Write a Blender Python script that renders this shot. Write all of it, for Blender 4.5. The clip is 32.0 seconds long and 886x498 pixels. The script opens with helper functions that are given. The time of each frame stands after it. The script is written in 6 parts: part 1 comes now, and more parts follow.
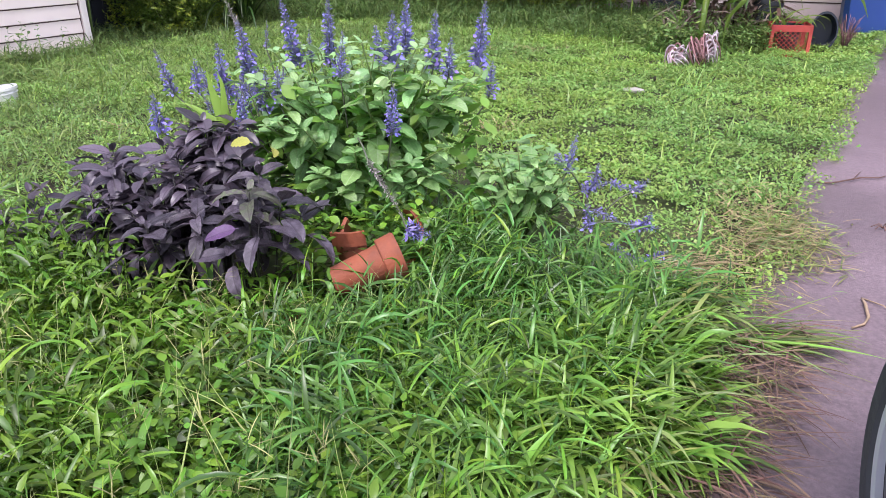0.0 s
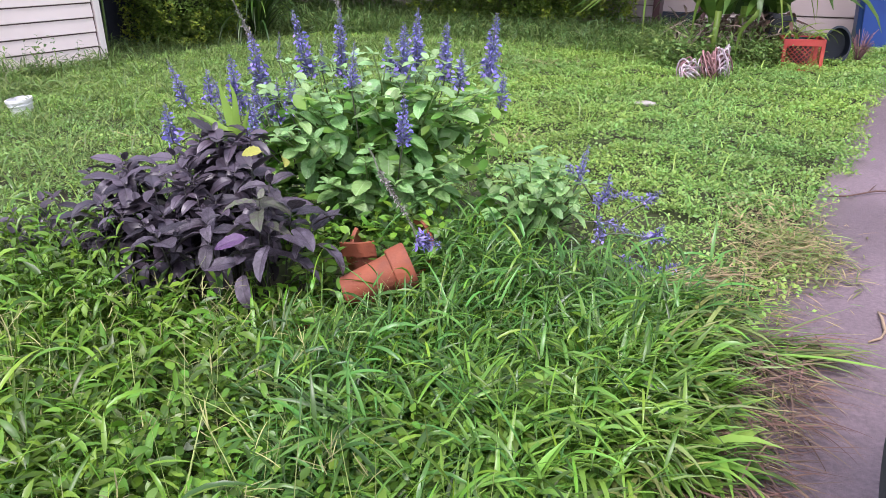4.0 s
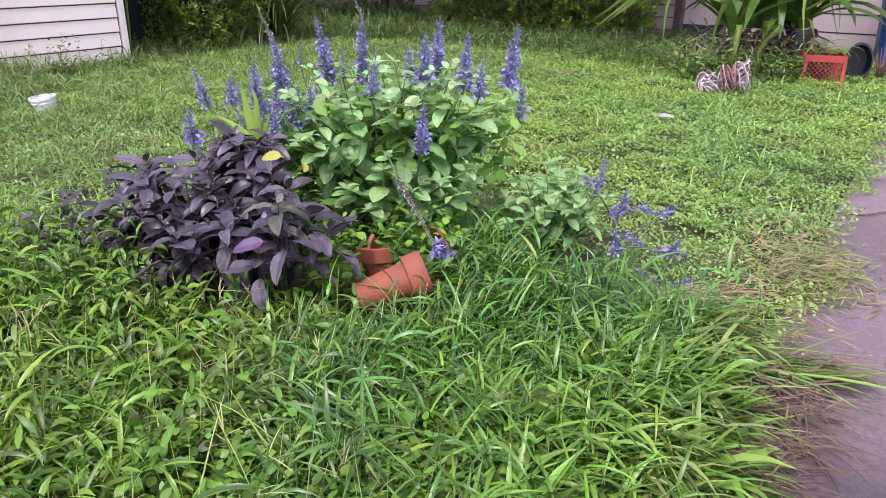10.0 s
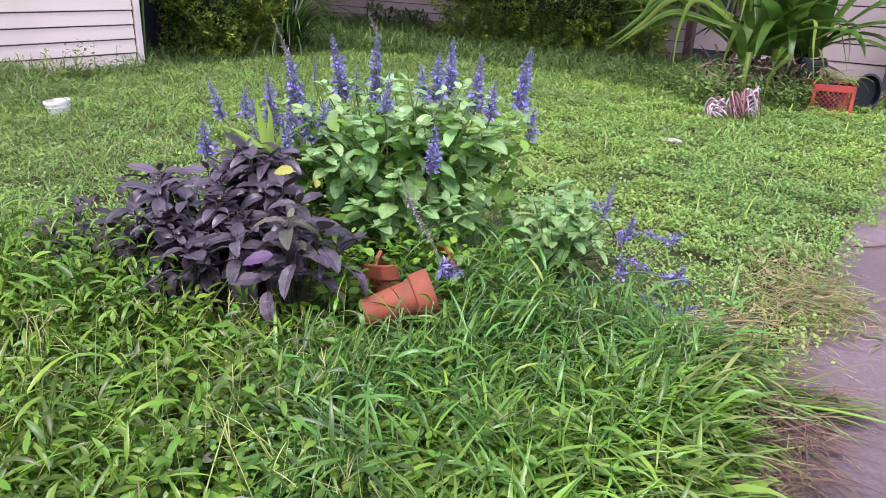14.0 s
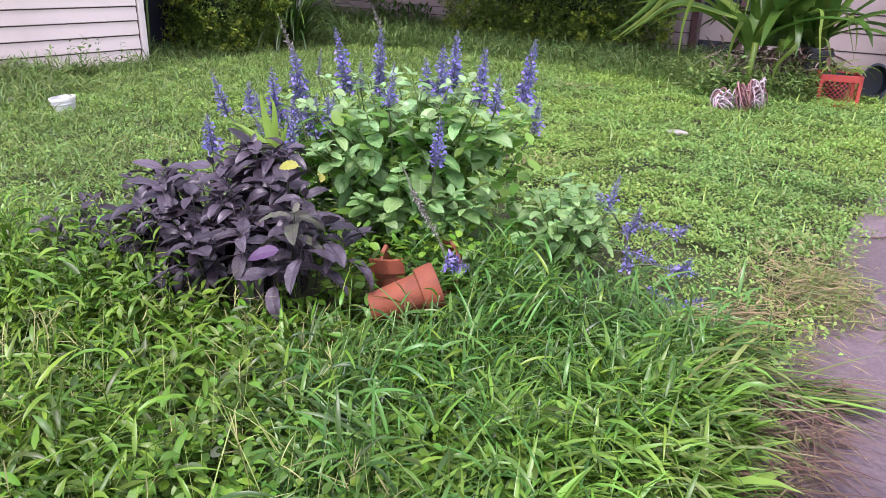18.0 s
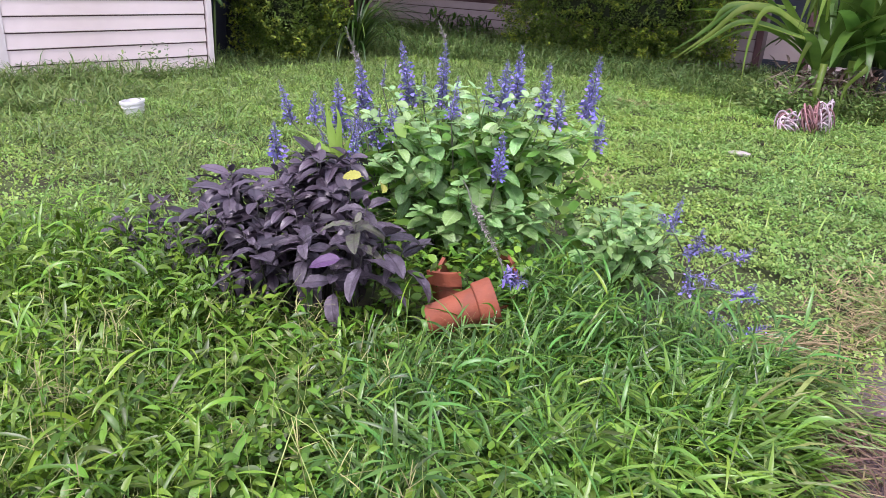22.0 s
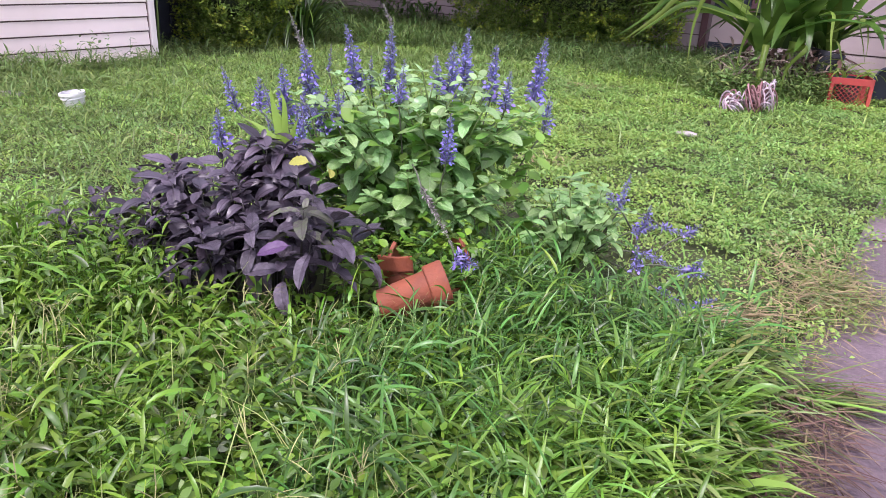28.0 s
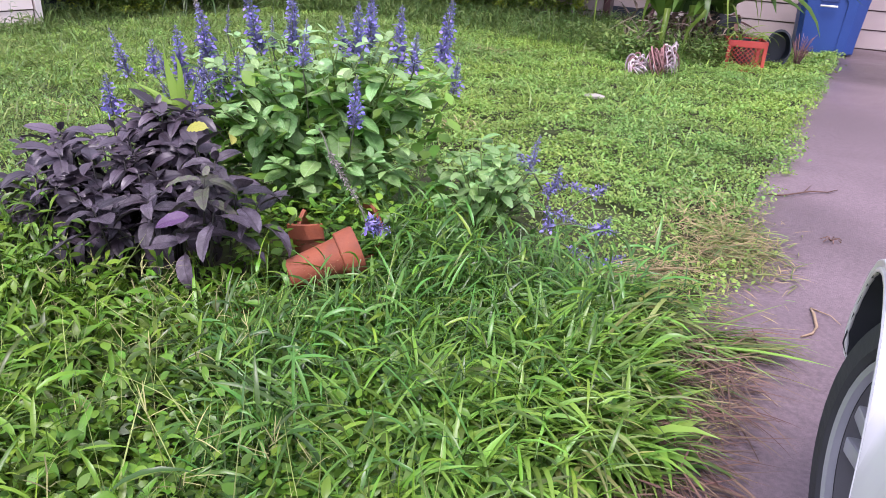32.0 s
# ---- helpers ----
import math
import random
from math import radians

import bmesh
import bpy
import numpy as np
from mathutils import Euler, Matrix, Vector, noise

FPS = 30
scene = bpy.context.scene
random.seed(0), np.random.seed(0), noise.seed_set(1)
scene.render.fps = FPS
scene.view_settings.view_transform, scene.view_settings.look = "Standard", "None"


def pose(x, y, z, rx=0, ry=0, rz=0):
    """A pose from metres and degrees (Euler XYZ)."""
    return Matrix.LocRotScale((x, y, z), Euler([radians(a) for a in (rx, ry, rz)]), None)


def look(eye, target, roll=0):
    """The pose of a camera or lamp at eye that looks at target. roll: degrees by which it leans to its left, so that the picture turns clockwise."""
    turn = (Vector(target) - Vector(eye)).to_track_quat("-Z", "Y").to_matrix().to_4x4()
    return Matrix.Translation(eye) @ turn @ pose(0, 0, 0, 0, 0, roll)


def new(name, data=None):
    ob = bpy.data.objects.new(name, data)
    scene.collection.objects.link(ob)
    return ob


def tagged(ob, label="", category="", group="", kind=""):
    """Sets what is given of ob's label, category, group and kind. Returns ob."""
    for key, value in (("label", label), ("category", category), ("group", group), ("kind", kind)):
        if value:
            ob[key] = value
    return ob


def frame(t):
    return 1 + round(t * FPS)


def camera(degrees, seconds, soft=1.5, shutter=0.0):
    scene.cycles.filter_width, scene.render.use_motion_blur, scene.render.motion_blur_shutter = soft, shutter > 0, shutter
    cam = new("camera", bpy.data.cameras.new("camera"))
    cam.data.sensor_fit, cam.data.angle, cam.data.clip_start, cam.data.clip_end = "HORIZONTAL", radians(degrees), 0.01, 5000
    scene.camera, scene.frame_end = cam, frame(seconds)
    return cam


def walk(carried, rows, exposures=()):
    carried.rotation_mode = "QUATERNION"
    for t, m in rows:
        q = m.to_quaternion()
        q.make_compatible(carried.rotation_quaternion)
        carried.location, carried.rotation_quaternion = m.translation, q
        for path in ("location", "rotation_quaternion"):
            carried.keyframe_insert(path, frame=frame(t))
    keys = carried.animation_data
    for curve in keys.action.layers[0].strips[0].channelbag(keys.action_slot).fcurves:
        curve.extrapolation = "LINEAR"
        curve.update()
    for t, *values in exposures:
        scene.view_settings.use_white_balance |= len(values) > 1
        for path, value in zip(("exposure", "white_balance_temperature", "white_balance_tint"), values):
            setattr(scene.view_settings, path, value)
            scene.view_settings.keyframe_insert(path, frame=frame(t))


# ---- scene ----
cam = camera(62.97, 32.0, soft=0.75)
PATH = [
    (0, (0.0537, 0.0098, 1.0755), (0.1503, 1.8371, 0.2682), -0.47),
    (0.5, (0.0547, 0.0080, 1.0768), (0.1775, 1.8592, 0.3297), -0.03),
    (1, (0.0550, 0.0052, 1.0751), (0.2146, 1.8736, 0.3799), 0.44),
    (1.5, (0.0559, 0.0097, 1.0718), (0.1667, 1.8882, 0.3945), -1.01),
    (2, (0.0545, 0.0066, 1.0708), (0.1558, 1.8904, 0.4067), -1.31),
    (2.5, (0.0486, 0.0098, 1.0717), (0.1452, 1.8814, 0.3733), -0.23),
    (3, (0.0505, 0.0091, 1.0636), (0.1004, 1.8579, 0.3024), -0.87),
    (3.5, (0.0549, 0.0154, 1.0607), (0.1230, 1.8594, 0.2892), -0.62),
    (5.5, (0.0501, 0.0172, 1.0635), (0.1019, 1.8614, 0.2912), 0.16),
    (6, (0.0495, 0.0178, 1.0626), (0.0920, 1.8609, 0.2872), 0.26),
    (6.5, (0.0463, 0.0176, 1.0620), (0.0834, 1.8574, 0.2786), 0.03),
    (7, (0.0494, 0.0168, 1.0640), (0.0914, 1.8562, 0.2799), 0.18),
    (7.5, (0.0467, 0.0179, 1.0625), (0.0853, 1.8558, 0.2747), -0.12),
    (8, (0.0492, 0.0163, 1.0682), (0.0977, 1.8643, 0.3049), 0.31),
    (8.5, (0.0470, 0.0145, 1.0680), (0.1024, 1.8659, 0.3134), 0.74),
    (9, (0.0468, 0.0127, 1.0717), (0.1034, 1.8660, 0.3221), 1.39),
    (9.5, (0.0483, 0.0127, 1.0700), (0.0835, 1.8616, 0.3082), 0.68),
    (10, (0.0445, 0.0123, 1.0715), (0.0788, 1.8635, 0.3153), 0.68),
    (10.5, (0.0471, 0.0104, 1.0737), (0.0783, 1.8634, 0.3218), 0.74),
    (11, (0.0452, 0.0099, 1.0725), (0.0791, 1.8609, 0.3158), 0.69),
    (11.5, (0.0418, 0.0064, 1.0757), (0.0787, 1.8571, 0.3184), 1.12),
    (12, (0.0419, 0.0075, 1.0755), (0.0842, 1.8583, 0.3187), 1.18),
    (12.5, (0.0461, 0.0055, 1.0787), (0.0873, 1.8565, 0.3222), 1.21),
    (13, (0.0417, 0.0050, 1.0808), (0.0805, 1.8575, 0.3280), 1.32),
    (13.5, (0.0372, 0.0005, 1.0956), (0.0631, 1.8656, 0.3739), 2.34),
    (14, (0.0319, 0.0000, 1.0934), (0.0557, 1.8653, 0.3721), 2.53),
    (14.5, (0.0328, 0.0012, 1.0876), (0.0439, 1.8618, 0.3542), 2.20),
    (16.5, (0.0339, 0.0017, 1.0889), (0.0434, 1.8641, 0.3601), 1.65),
    (17, (0.0353, 0.0016, 1.0902), (0.0397, 1.8649, 0.3636), 1.52),
    (17.5, (0.0338, -0.0003, 1.0912), (0.0418, 1.8647, 0.3690), 1.56),
    (18, (0.0327, 0.0015, 1.0928), (0.0416, 1.8683, 0.3522), 1.98),
    (18.5, (0.0321, -0.0003, 1.0948), (0.0397, 1.8684, 0.3823), 2.01),
    (19, (0.0281, -0.0027, 1.0981), (0.0281, 1.8695, 0.3945), 2.30),
    (19.5, (0.0267, -0.0017, 1.0997), (0.0284, 1.8711, 0.3978), 2.45),
    (20, (0.0096, -0.0009, 1.0943), (-0.0476, 1.8649, 0.3763), 2.12),
    (20.5, (0.0060, 0.0014, 1.0944), (-0.0768, 1.8674, 0.3794), 2.18),
    (21, (0.0037, 0.0002, 1.0960), (-0.0812, 1.8655, 0.3794), 2.79),
    (21.5, (-0.0043, 0.0023, 1.0959), (-0.1365, 1.8615, 0.3706), 2.40),
    (22, (-0.0031, 0.0031, 1.0986), (-0.1255, 1.8675, 0.3851), 2.87),
    (22.5, (-0.0030, 0.0037, 1.0935), (-0.1303, 1.8662, 0.3761), 2.80),
    (23, (-0.0051, 0.0034, 1.0936), (-0.1220, 1.8655, 0.3734), 2.87),
    (23.5, (-0.0104, 0.0066, 1.0846), (-0.1376, 1.8553, 0.3322), 2.60),
    (24, (-0.0100, 0.0086, 1.0821), (-0.1493, 1.8511, 0.3168), 2.52),
    (24.5, (-0.0137, 0.0129, 1.0780), (-0.1602, 1.8459, 0.2915), 2.76),
    (26.5, (0.0017, 0.0078, 1.0851), (-0.1002, 1.8629, 0.3448), 2.53),
    (27, (0.0054, 0.0111, 1.0799), (-0.0466, 1.8629, 0.3262), 2.49),
    (27.5, (0.0120, 0.0097, 1.0814), (-0.0224, 1.8698, 0.3473), 2.15),
    (28, (0.0214, 0.0063, 1.0823), (0.0157, 1.8652, 0.3443), 2.50),
    (28.5, (0.0274, 0.0093, 1.0810), (0.0705, 1.8554, 0.3128), 3.46),
    (29, (0.0321, 0.0094, 1.0764), (0.0987, 1.8468, 0.2891), 3.51),
    (29.5, (0.0361, 0.0127, 1.0771), (0.1154, 1.8466, 0.2831), 3.64),
    (30, (0.0387, 0.0111, 1.0733), (0.1252, 1.8408, 0.2705), 3.21),
    (30.5, (0.0411, 0.0163, 1.0679), (0.1443, 1.8326, 0.2370), 3.33),
    (31, (0.0444, 0.0251, 1.0500), (0.1819, 1.8105, 0.1592), 3.63),
    (31.5, (0.0442, 0.0301, 1.0559), (0.2007, 1.8135, 0.1643), 3.13),
    (32, (0.0410, 0.0326, 1.0559), (0.2626, 1.8499, 0.2507), 3.18),
]
walk(cam, [(t, look(eye, target, roll)) for t, eye, target, roll in PATH], [(0.0, 1.27, 6200, 24), (3.5, 1.27, 6200, 24), (12.0, 1.27, 6200, 30), (20.0, 1.27, 6200, 30), (28.0, 1.27, 6200, 34), (32.0, 1.27, 6200, 30)])

# ---- light: overcast sky with a broad, weak sun ----
world = bpy.data.worlds.new("sky")
scene.world = world
world.use_nodes = True
wn, wl = world.node_tree.nodes, world.node_tree.links
sky = wn.new("ShaderNodeTexSky")
sky.sky_type = "NISHITA"
sky.sun_disc = False
sky.sun_elevation, sky.sun_rotation = radians(62), radians(200)
soften = wn.new("ShaderNodeHueSaturation")
soften.inputs["Saturation"].default_value = 0.35
wl.new(sky.outputs[0], soften.inputs["Color"])
wl.new(soften.outputs[0], wn["Background"].inputs["Color"])
wn["Background"].inputs["Strength"].default_value = 0.15
sun_data = bpy.data.lights.new("sun", "SUN")
sun_data.energy, sun_data.angle, sun_data.color = 1.5, radians(25), (1.0, 0.97, 0.92)
sun = new("sun", sun_data)
sun.matrix_world = look((-2.5, -7, 14), (0, 0, 0))

# ---- directions: the drive runs along U, N is to its right ----
U = Vector((0.571, 0.821, 0)).normalized()
N = Vector((U.y, -U.x, 0))
TURN = math.atan2(U.y, U.x) - math.pi / 2      # turns +y onto U


def at(lat, along, z=0.0):
    """A place by its distance across and along the drive."""
    return N * lat + U * along + Vector((0, 0, z))


def lie(lat, along, z=0.0, turn=0.0):
    """A pose whose x runs across and y along the drive."""
    return Matrix.Translation(at(lat, along, z)) @ Matrix.Rotation(TURN + radians(turn), 4, "Z")


# ---- materials ----
def material(name, color, rough=0.6, spread=0.12, scale=6.0, bump=0.0, bump_scale=40.0, metal=0.0, island=False, obj_random=False,
             second=None, second_scale=1.5, second_amount=0.5, translucent=0.0, spec=0.5, hue=0.0, coord="Object", contrast=0.45, wet=0.0, rib=None, stains=()):
    m = bpy.data.materials.new(name)
    m.use_nodes = True
    nt = m.node_tree
    n, l = nt.nodes, nt.links
    p = n["Principled BSDF"]
    p.inputs["Roughness"].default_value, p.inputs["Metallic"].default_value = rough, metal
    p.inputs["Specular IOR Level"].default_value = spec
    tc = n.new("ShaderNodeTexCoord")
    nz = n.new("ShaderNodeTexNoise")
    nz.inputs["Scale"].default_value, nz.inputs["Detail"].default_value = scale, 5
    l.new(tc.outputs[coord], nz.inputs["Vector"])
    value = nz.outputs["Fac"]
    base = n.new("ShaderNodeRGB")
    base.outputs[0].default_value = (*color, 1)
    col = base.outputs[0]
    if second:
        n2 = n.new("ShaderNodeTexNoise")
        n2.inputs["Scale"].default_value, n2.inputs["Detail"].default_value = second_scale, 6
        l.new(tc.outputs[coord], n2.inputs["Vector"])
        rmp = n.new("ShaderNodeMapRange")
        rmp.inputs["From Min"].default_value, rmp.inputs["From Max"].default_value = 0.42, 0.62
        rmp.inputs["To Max"].default_value = second_amount
        l.new(n2.outputs["Fac"], rmp.inputs["Value"])
        mix = n.new("ShaderNodeMixRGB")
        mix.inputs["Color2"].default_value = (*second, 1)
        l.new(rmp.outputs[0], mix.inputs["Fac"])
        l.new(col, mix.inputs["Color1"])
        col = mix.outputs[0]
    for sx, sy, reach, amount in stains:
        # a damp dark patch with an uneven outline
        far = n.new("ShaderNodeVectorMath")
        far.operation = "DISTANCE"
        far.inputs[1].default_value = (sx, sy, 0)
        l.new(tc.outputs[coord], far.inputs[0])
        n4 = n.new("ShaderNodeTexNoise")
        n4.inputs["Scale"].default_value, n4.inputs["Detail"].default_value = 2.2, 5
        l.new(tc.outputs[coord], n4.inputs["Vector"])
        add = n.new("ShaderNodeMath")
        add.operation = "MULTIPLY_ADD"
        add.inputs[1].default_value = 1.6 * reach
        l.new(n4.outputs["Fac"], add.inputs[0])
        l.new(far.outputs["Value"], add.inputs[2])
        ring = n.new("ShaderNodeMapRange")
        ring.interpolation_type = "SMOOTHSTEP"
        ring.inputs["From Min"].default_value, ring.inputs["From Max"].default_value = reach * 1.1, reach * 2.3
        ring.inputs["To Min"].default_value, ring.inputs["To Max"].default_value = amount, 0.0
        l.new(add.outputs[0], ring.inputs["Value"])
        damp = n.new("ShaderNodeMixRGB")
        damp.inputs["Color2"].default_value = (0.088, 0.066, 0.070, 1)
        l.new(ring.outputs[0], damp.inputs["Fac"])
        l.new(col, damp.inputs["Color1"])
        col = damp.outputs[0]
    hs = n.new("ShaderNodeHueSaturation")
    l.new(col, hs.inputs["Color"])
    vr = n.new("ShaderNodeMapRange")
    vr.inputs["From Min"].default_value, vr.inputs["From Max"].default_value = 0.3, 0.7
    vr.inputs["To Min"].default_value, vr.inputs["To Max"].default_value = 1 - spread, 1 + spread
    l.new(value, vr.inputs["Value"])
    last = vr.outputs[0]
    rnd = None
    if island:
        rnd = n.new("ShaderNodeNewGeometry").outputs["Random Per Island"]
    elif obj_random:
        rnd = n.new("ShaderNodeObjectInfo").outputs["Random"]
    if rnd:
        r2 = n.new("ShaderNodeMapRange")
        r2.inputs["To Min"].default_value, r2.inputs["To Max"].default_value = 1 - contrast, 1 + contrast
        l.new(rnd, r2.inputs["Value"])
        mul = n.new("ShaderNodeMath")
        mul.operation = "MULTIPLY"
        l.new(last, mul.inputs[0])
        l.new(r2.outputs[0], mul.inputs[1])
        last = mul.outputs[0]
        if hue:
            frac = n.new("ShaderNodeMath")
            frac.operation = "MULTIPLY"
            frac.inputs[1].default_value = 7.31
            l.new(rnd, frac.inputs[0])
            fr = n.new("ShaderNodeMath")
            fr.operation = "FRACT"
            l.new(frac.outputs[0], fr.inputs[0])
            r3 = n.new("ShaderNodeMapRange")
            r3.inputs["To Min"].default_value, r3.inputs["To Max"].default_value = 0.5 - hue, 0.5 + hue
            l.new(fr.outputs[0], r3.inputs["Value"])
            l.new(r3.outputs[0], hs.inputs["Hue"])
    l.new(last, hs.inputs["Value"])
    if rib:
        # pale midrib and side veins, in the leaf's own length and breadth
        on = n.new("ShaderNodeAttribute")
        on.attribute_name = "leaf_at"
        sep = n.new("ShaderNodeSeparateXYZ")
        l.new(on.outputs["Vector"], sep.inputs[0])
        off = n.new("ShaderNodeMath")
        off.operation = "ABSOLUTE"
        l.new(sep.outputs["Y"], off.inputs[0])
        mid = n.new("ShaderNodeMapRange")
        mid.inputs["From Min"].default_value, mid.inputs["From Max"].default_value = 0.006, 0.022
        mid.inputs["To Min"].default_value, mid.inputs["To Max"].default_value = 0.75, 0.0
        l.new(off.outputs[0], mid.inputs["Value"])
        slope = n.new("ShaderNodeMath")
        slope.operation = "MULTIPLY_ADD"
        slope.inputs[1].default_value = -0.9
        l.new(off.outputs[0], slope.inputs[0])
        l.new(sep.outputs["X"], slope.inputs[2])
        wave = n.new("ShaderNodeMath")
        wave.operation = "MULTIPLY"
        wave.inputs[1].default_value = 56.0
        l.new(slope.outputs[0], wave.inputs[0])
        sine = n.new("ShaderNodeMath")
        sine.operation = "SINE"
        l.new(wave.outputs[0], sine.inputs[0])
        vein = n.new("ShaderNodeMapRange")
        vein.inputs["From Min"].default_value, vein.inputs["From Max"].default_value = 0.72, 1.0
        vein.inputs["To Max"].default_value = 0.38
        l.new(sine.outputs[0], vein.inputs["Value"])
        most = n.new("ShaderNodeMath")
        most.operation = "MAXIMUM"
        l.new(mid.outputs[0], most.inputs[0])
        l.new(vein.outputs[0], most.inputs[1])
        tint = n.new("ShaderNodeMixRGB")
        tint.inputs["Color2"].default_value = (*rib, 1)
        l.new(most.outputs[0], tint.inputs["Fac"])
        l.new(col, tint.inputs["Color1"])
        l.new(tint.outputs[0], hs.inputs["Color"])
    l.new(hs.outputs[0], p.inputs["Base Color"])
    if bump:
        nb = n.new("ShaderNodeTexNoise")
        nb.inputs["Scale"].default_value, nb.inputs["Detail"].default_value = bump_scale, 6
        l.new(tc.outputs[coord], nb.inputs["Vector"])
        b = n.new("ShaderNodeBump")
        b.inputs["Strength"].default_value, b.inputs["Distance"].default_value = bump, 0.01
        l.new(nb.outputs["Fac"], b.inputs["Height"])
        l.new(b.outputs[0], p.inputs["Normal"])
    if wet:
        n3 = n.new("ShaderNodeTexNoise")
        n3.inputs["Scale"].default_value, n3.inputs["Detail"].default_value = 0.8, 4
        l.new(tc.outputs[coord], n3.inputs["Vector"])
        r4 = n.new("ShaderNodeMapRange")
        r4.inputs["From Min"].default_value, r4.inputs["From Max"].default_value = 0.45, 0.60
        r4.inputs["To Min"].default_value, r4.inputs["To Max"].default_value = rough, rough - wet
        l.new(n3.outputs["Fac"], r4.inputs["Value"])
        l.new(r4.outputs[0], p.inputs["Roughness"])
    if translucent:
        tr = n.new("ShaderNodeBsdfTranslucent")
        l.new(hs.outputs[0], tr.inputs["Color"])
        mx = n.new("ShaderNodeMixShader")
        mx.inputs["Fac"].default_value = translucent
        l.new(p.outputs[0], mx.inputs[1])
        l.new(tr.outputs[0], mx.inputs[2])
        l.new(mx.outputs[0], n["Material Output"].inputs["Surface"])
    return m


SOIL = material("soil", (0.046, 0.038, 0.023), 0.95, 0.3, 9, 0.5, 30, second=(0.070, 0.105, 0.027), second_scale=2.0, second_amount=0.95)
CONCRETE = material("wet_concrete", (0.208, 0.153, 0.170), 0.55, 0.22, 90.0, 0.35, 160, wet=0.22, second=(0.125, 0.092, 0.102), second_scale=0.55, second_amount=0.7, stains=((4.6, 6.95, 1.15, 0.95), (1.85, 2.6, 0.40, 0.5), (3.3, 4.5, 0.5, 0.45)))
SIDING = material("siding_paint", (0.83, 0.715, 0.685), 0.55, 0.05, 2.5, 0.12, 60, second=(0.66, 0.55, 0.50), second_scale=1.3, second_amount=0.5, obj_random=False)
# pink siding with the shade of eaves and plants put into its colour
SIDING_SHADED = material("shaded_house_siding", (0.42, 0.34, 0.335), 0.6, 0.06, 2.5, 0.12, 60, second=(0.37, 0.29, 0.28), second_scale=1.3, second_amount=0.5)
TRIM = material("trim_paint", (0.76, 0.69, 0.67), 0.5, 0.06, 4)
MAROON = material("maroon_trim_and_shade", (0.10, 0.045, 0.05), 0.5, 0.15, 5)
DARKWOOD_SHADE = material("dark_boards_and_shade", (0.026, 0.031, 0.046), 0.7, 0.2, 4)
ROOFING = material("shingle", (0.09, 0.08, 0.075), 0.9, 0.25, 14, 0.5, 50)
GLASSY = material("window_glass", (0.07, 0.075, 0.095), 0.12, 0.05, 1)
TERRA = material("terracotta", (0.305, 0.083, 0.039), 0.75, 0.12, 9, 0.2, 90, second=(0.19, 0.062, 0.038), second_scale=13, second_amount=0.65)
GRASS = material("grass_blade", (0.130, 0.258, 0.022), 0.34, 0.12, 3, island=True, translucent=0.20, hue=0.022, contrast=0.62)
OLIVE = material("fading_grass_blade", (0.20, 0.265, 0.075), 0.42, 0.15, 4, island=True, translucent=0.25, hue=0.045, contrast=0.5)
GRASS_MID = material("border_grass_blade", (0.135, 0.225, 0.06), 0.45, 0.15, 2, island=True, translucent=0.3, hue=0.03, contrast=0.45)
GRASS_LONG = material("long_grass_blade", (0.160, 0.315, 0.045), 0.33, 0.12, 3, island=True, translucent=0.22, hue=0.018, contrast=0.55)
GRASS_DULL = material("dull_grass", (0.17, 0.265, 0.07), 0.5, 0.15, 2, island=True, translucent=0.3, hue=0.03)
LAWN = material("lawn_weed", (0.315, 0.490, 0.105), 0.42, 0.28, 1.6, second=(0.190, 0.345, 0.095), second_scale=0.8, second_amount=0.85, island=True, contrast=0.26, translucent=0.35, hue=0.025)
GRASS_LAWN = material("lawn_grass_blade", (0.25, 0.40, 0.08), 0.38, 0.15, 2, island=True, translucent=0.33, hue=0.03, contrast=0.4)
WEED = material("weed_leaf", (0.108, 0.226, 0.020), 0.38, 0.12, 3, island=True, translucent=0.18, contrast=0.62, hue=0.022)
STRAW = material("dead_grass", (0.34, 0.27, 0.14), 0.8, 0.2, 5, island=True, translucent=0.15, hue=0.02)
TWIG = material("pale_twig", (0.36, 0.26, 0.17), 0.8, 0.25, 20, 0.3, 60)
REDSTRAW = material("red_brown_stems", (0.17, 0.105, 0.075), 0.8, 0.2, 5, island=True, hue=0.03)
CULM = material("blue_green_blade", (0.082, 0.205, 0.034), 0.32, 0.12, 3, island=True, translucent=0.18, hue=0.020, contrast=0.6)
SEED = material("seed_head", (0.29, 0.29, 0.11), 0.7, 0.2, 5, island=True)
SALVIA_FAR = material("salvia_far_leaf", (0.30, 0.51, 0.20), 0.34, 0.16, 14, island=True, contrast=0.30, spec=0.7, translucent=0.30, hue=0.018, rib=(0.40, 0.56, 0.28))
# darker copy of the salvia green, the shade within the bush put into it
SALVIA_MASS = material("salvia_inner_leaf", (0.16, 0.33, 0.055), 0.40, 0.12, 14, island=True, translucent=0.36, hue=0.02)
SALVIA = material("salvia_leaf", (0.28, 0.49, 0.175), 0.34, 0.16, 14, obj_random=True, contrast=0.30, spec=0.7, translucent=0.30, hue=0.018, bump=0.35, bump_scale=22, second=(0.20, 0.40, 0.11), second_scale=7, second_amount=0.7, rib=(0.40, 0.56, 0.28))
STEM = material("green_stem", (0.14, 0.21, 0.06), 0.6, 0.15, 10)
STALK = material("grey_green_stalk", (0.11, 0.12, 0.08), 0.6, 0.15, 10)
DARKSTEM = material("dark_stem", (0.05, 0.045, 0.04), 0.6, 0.15, 10)
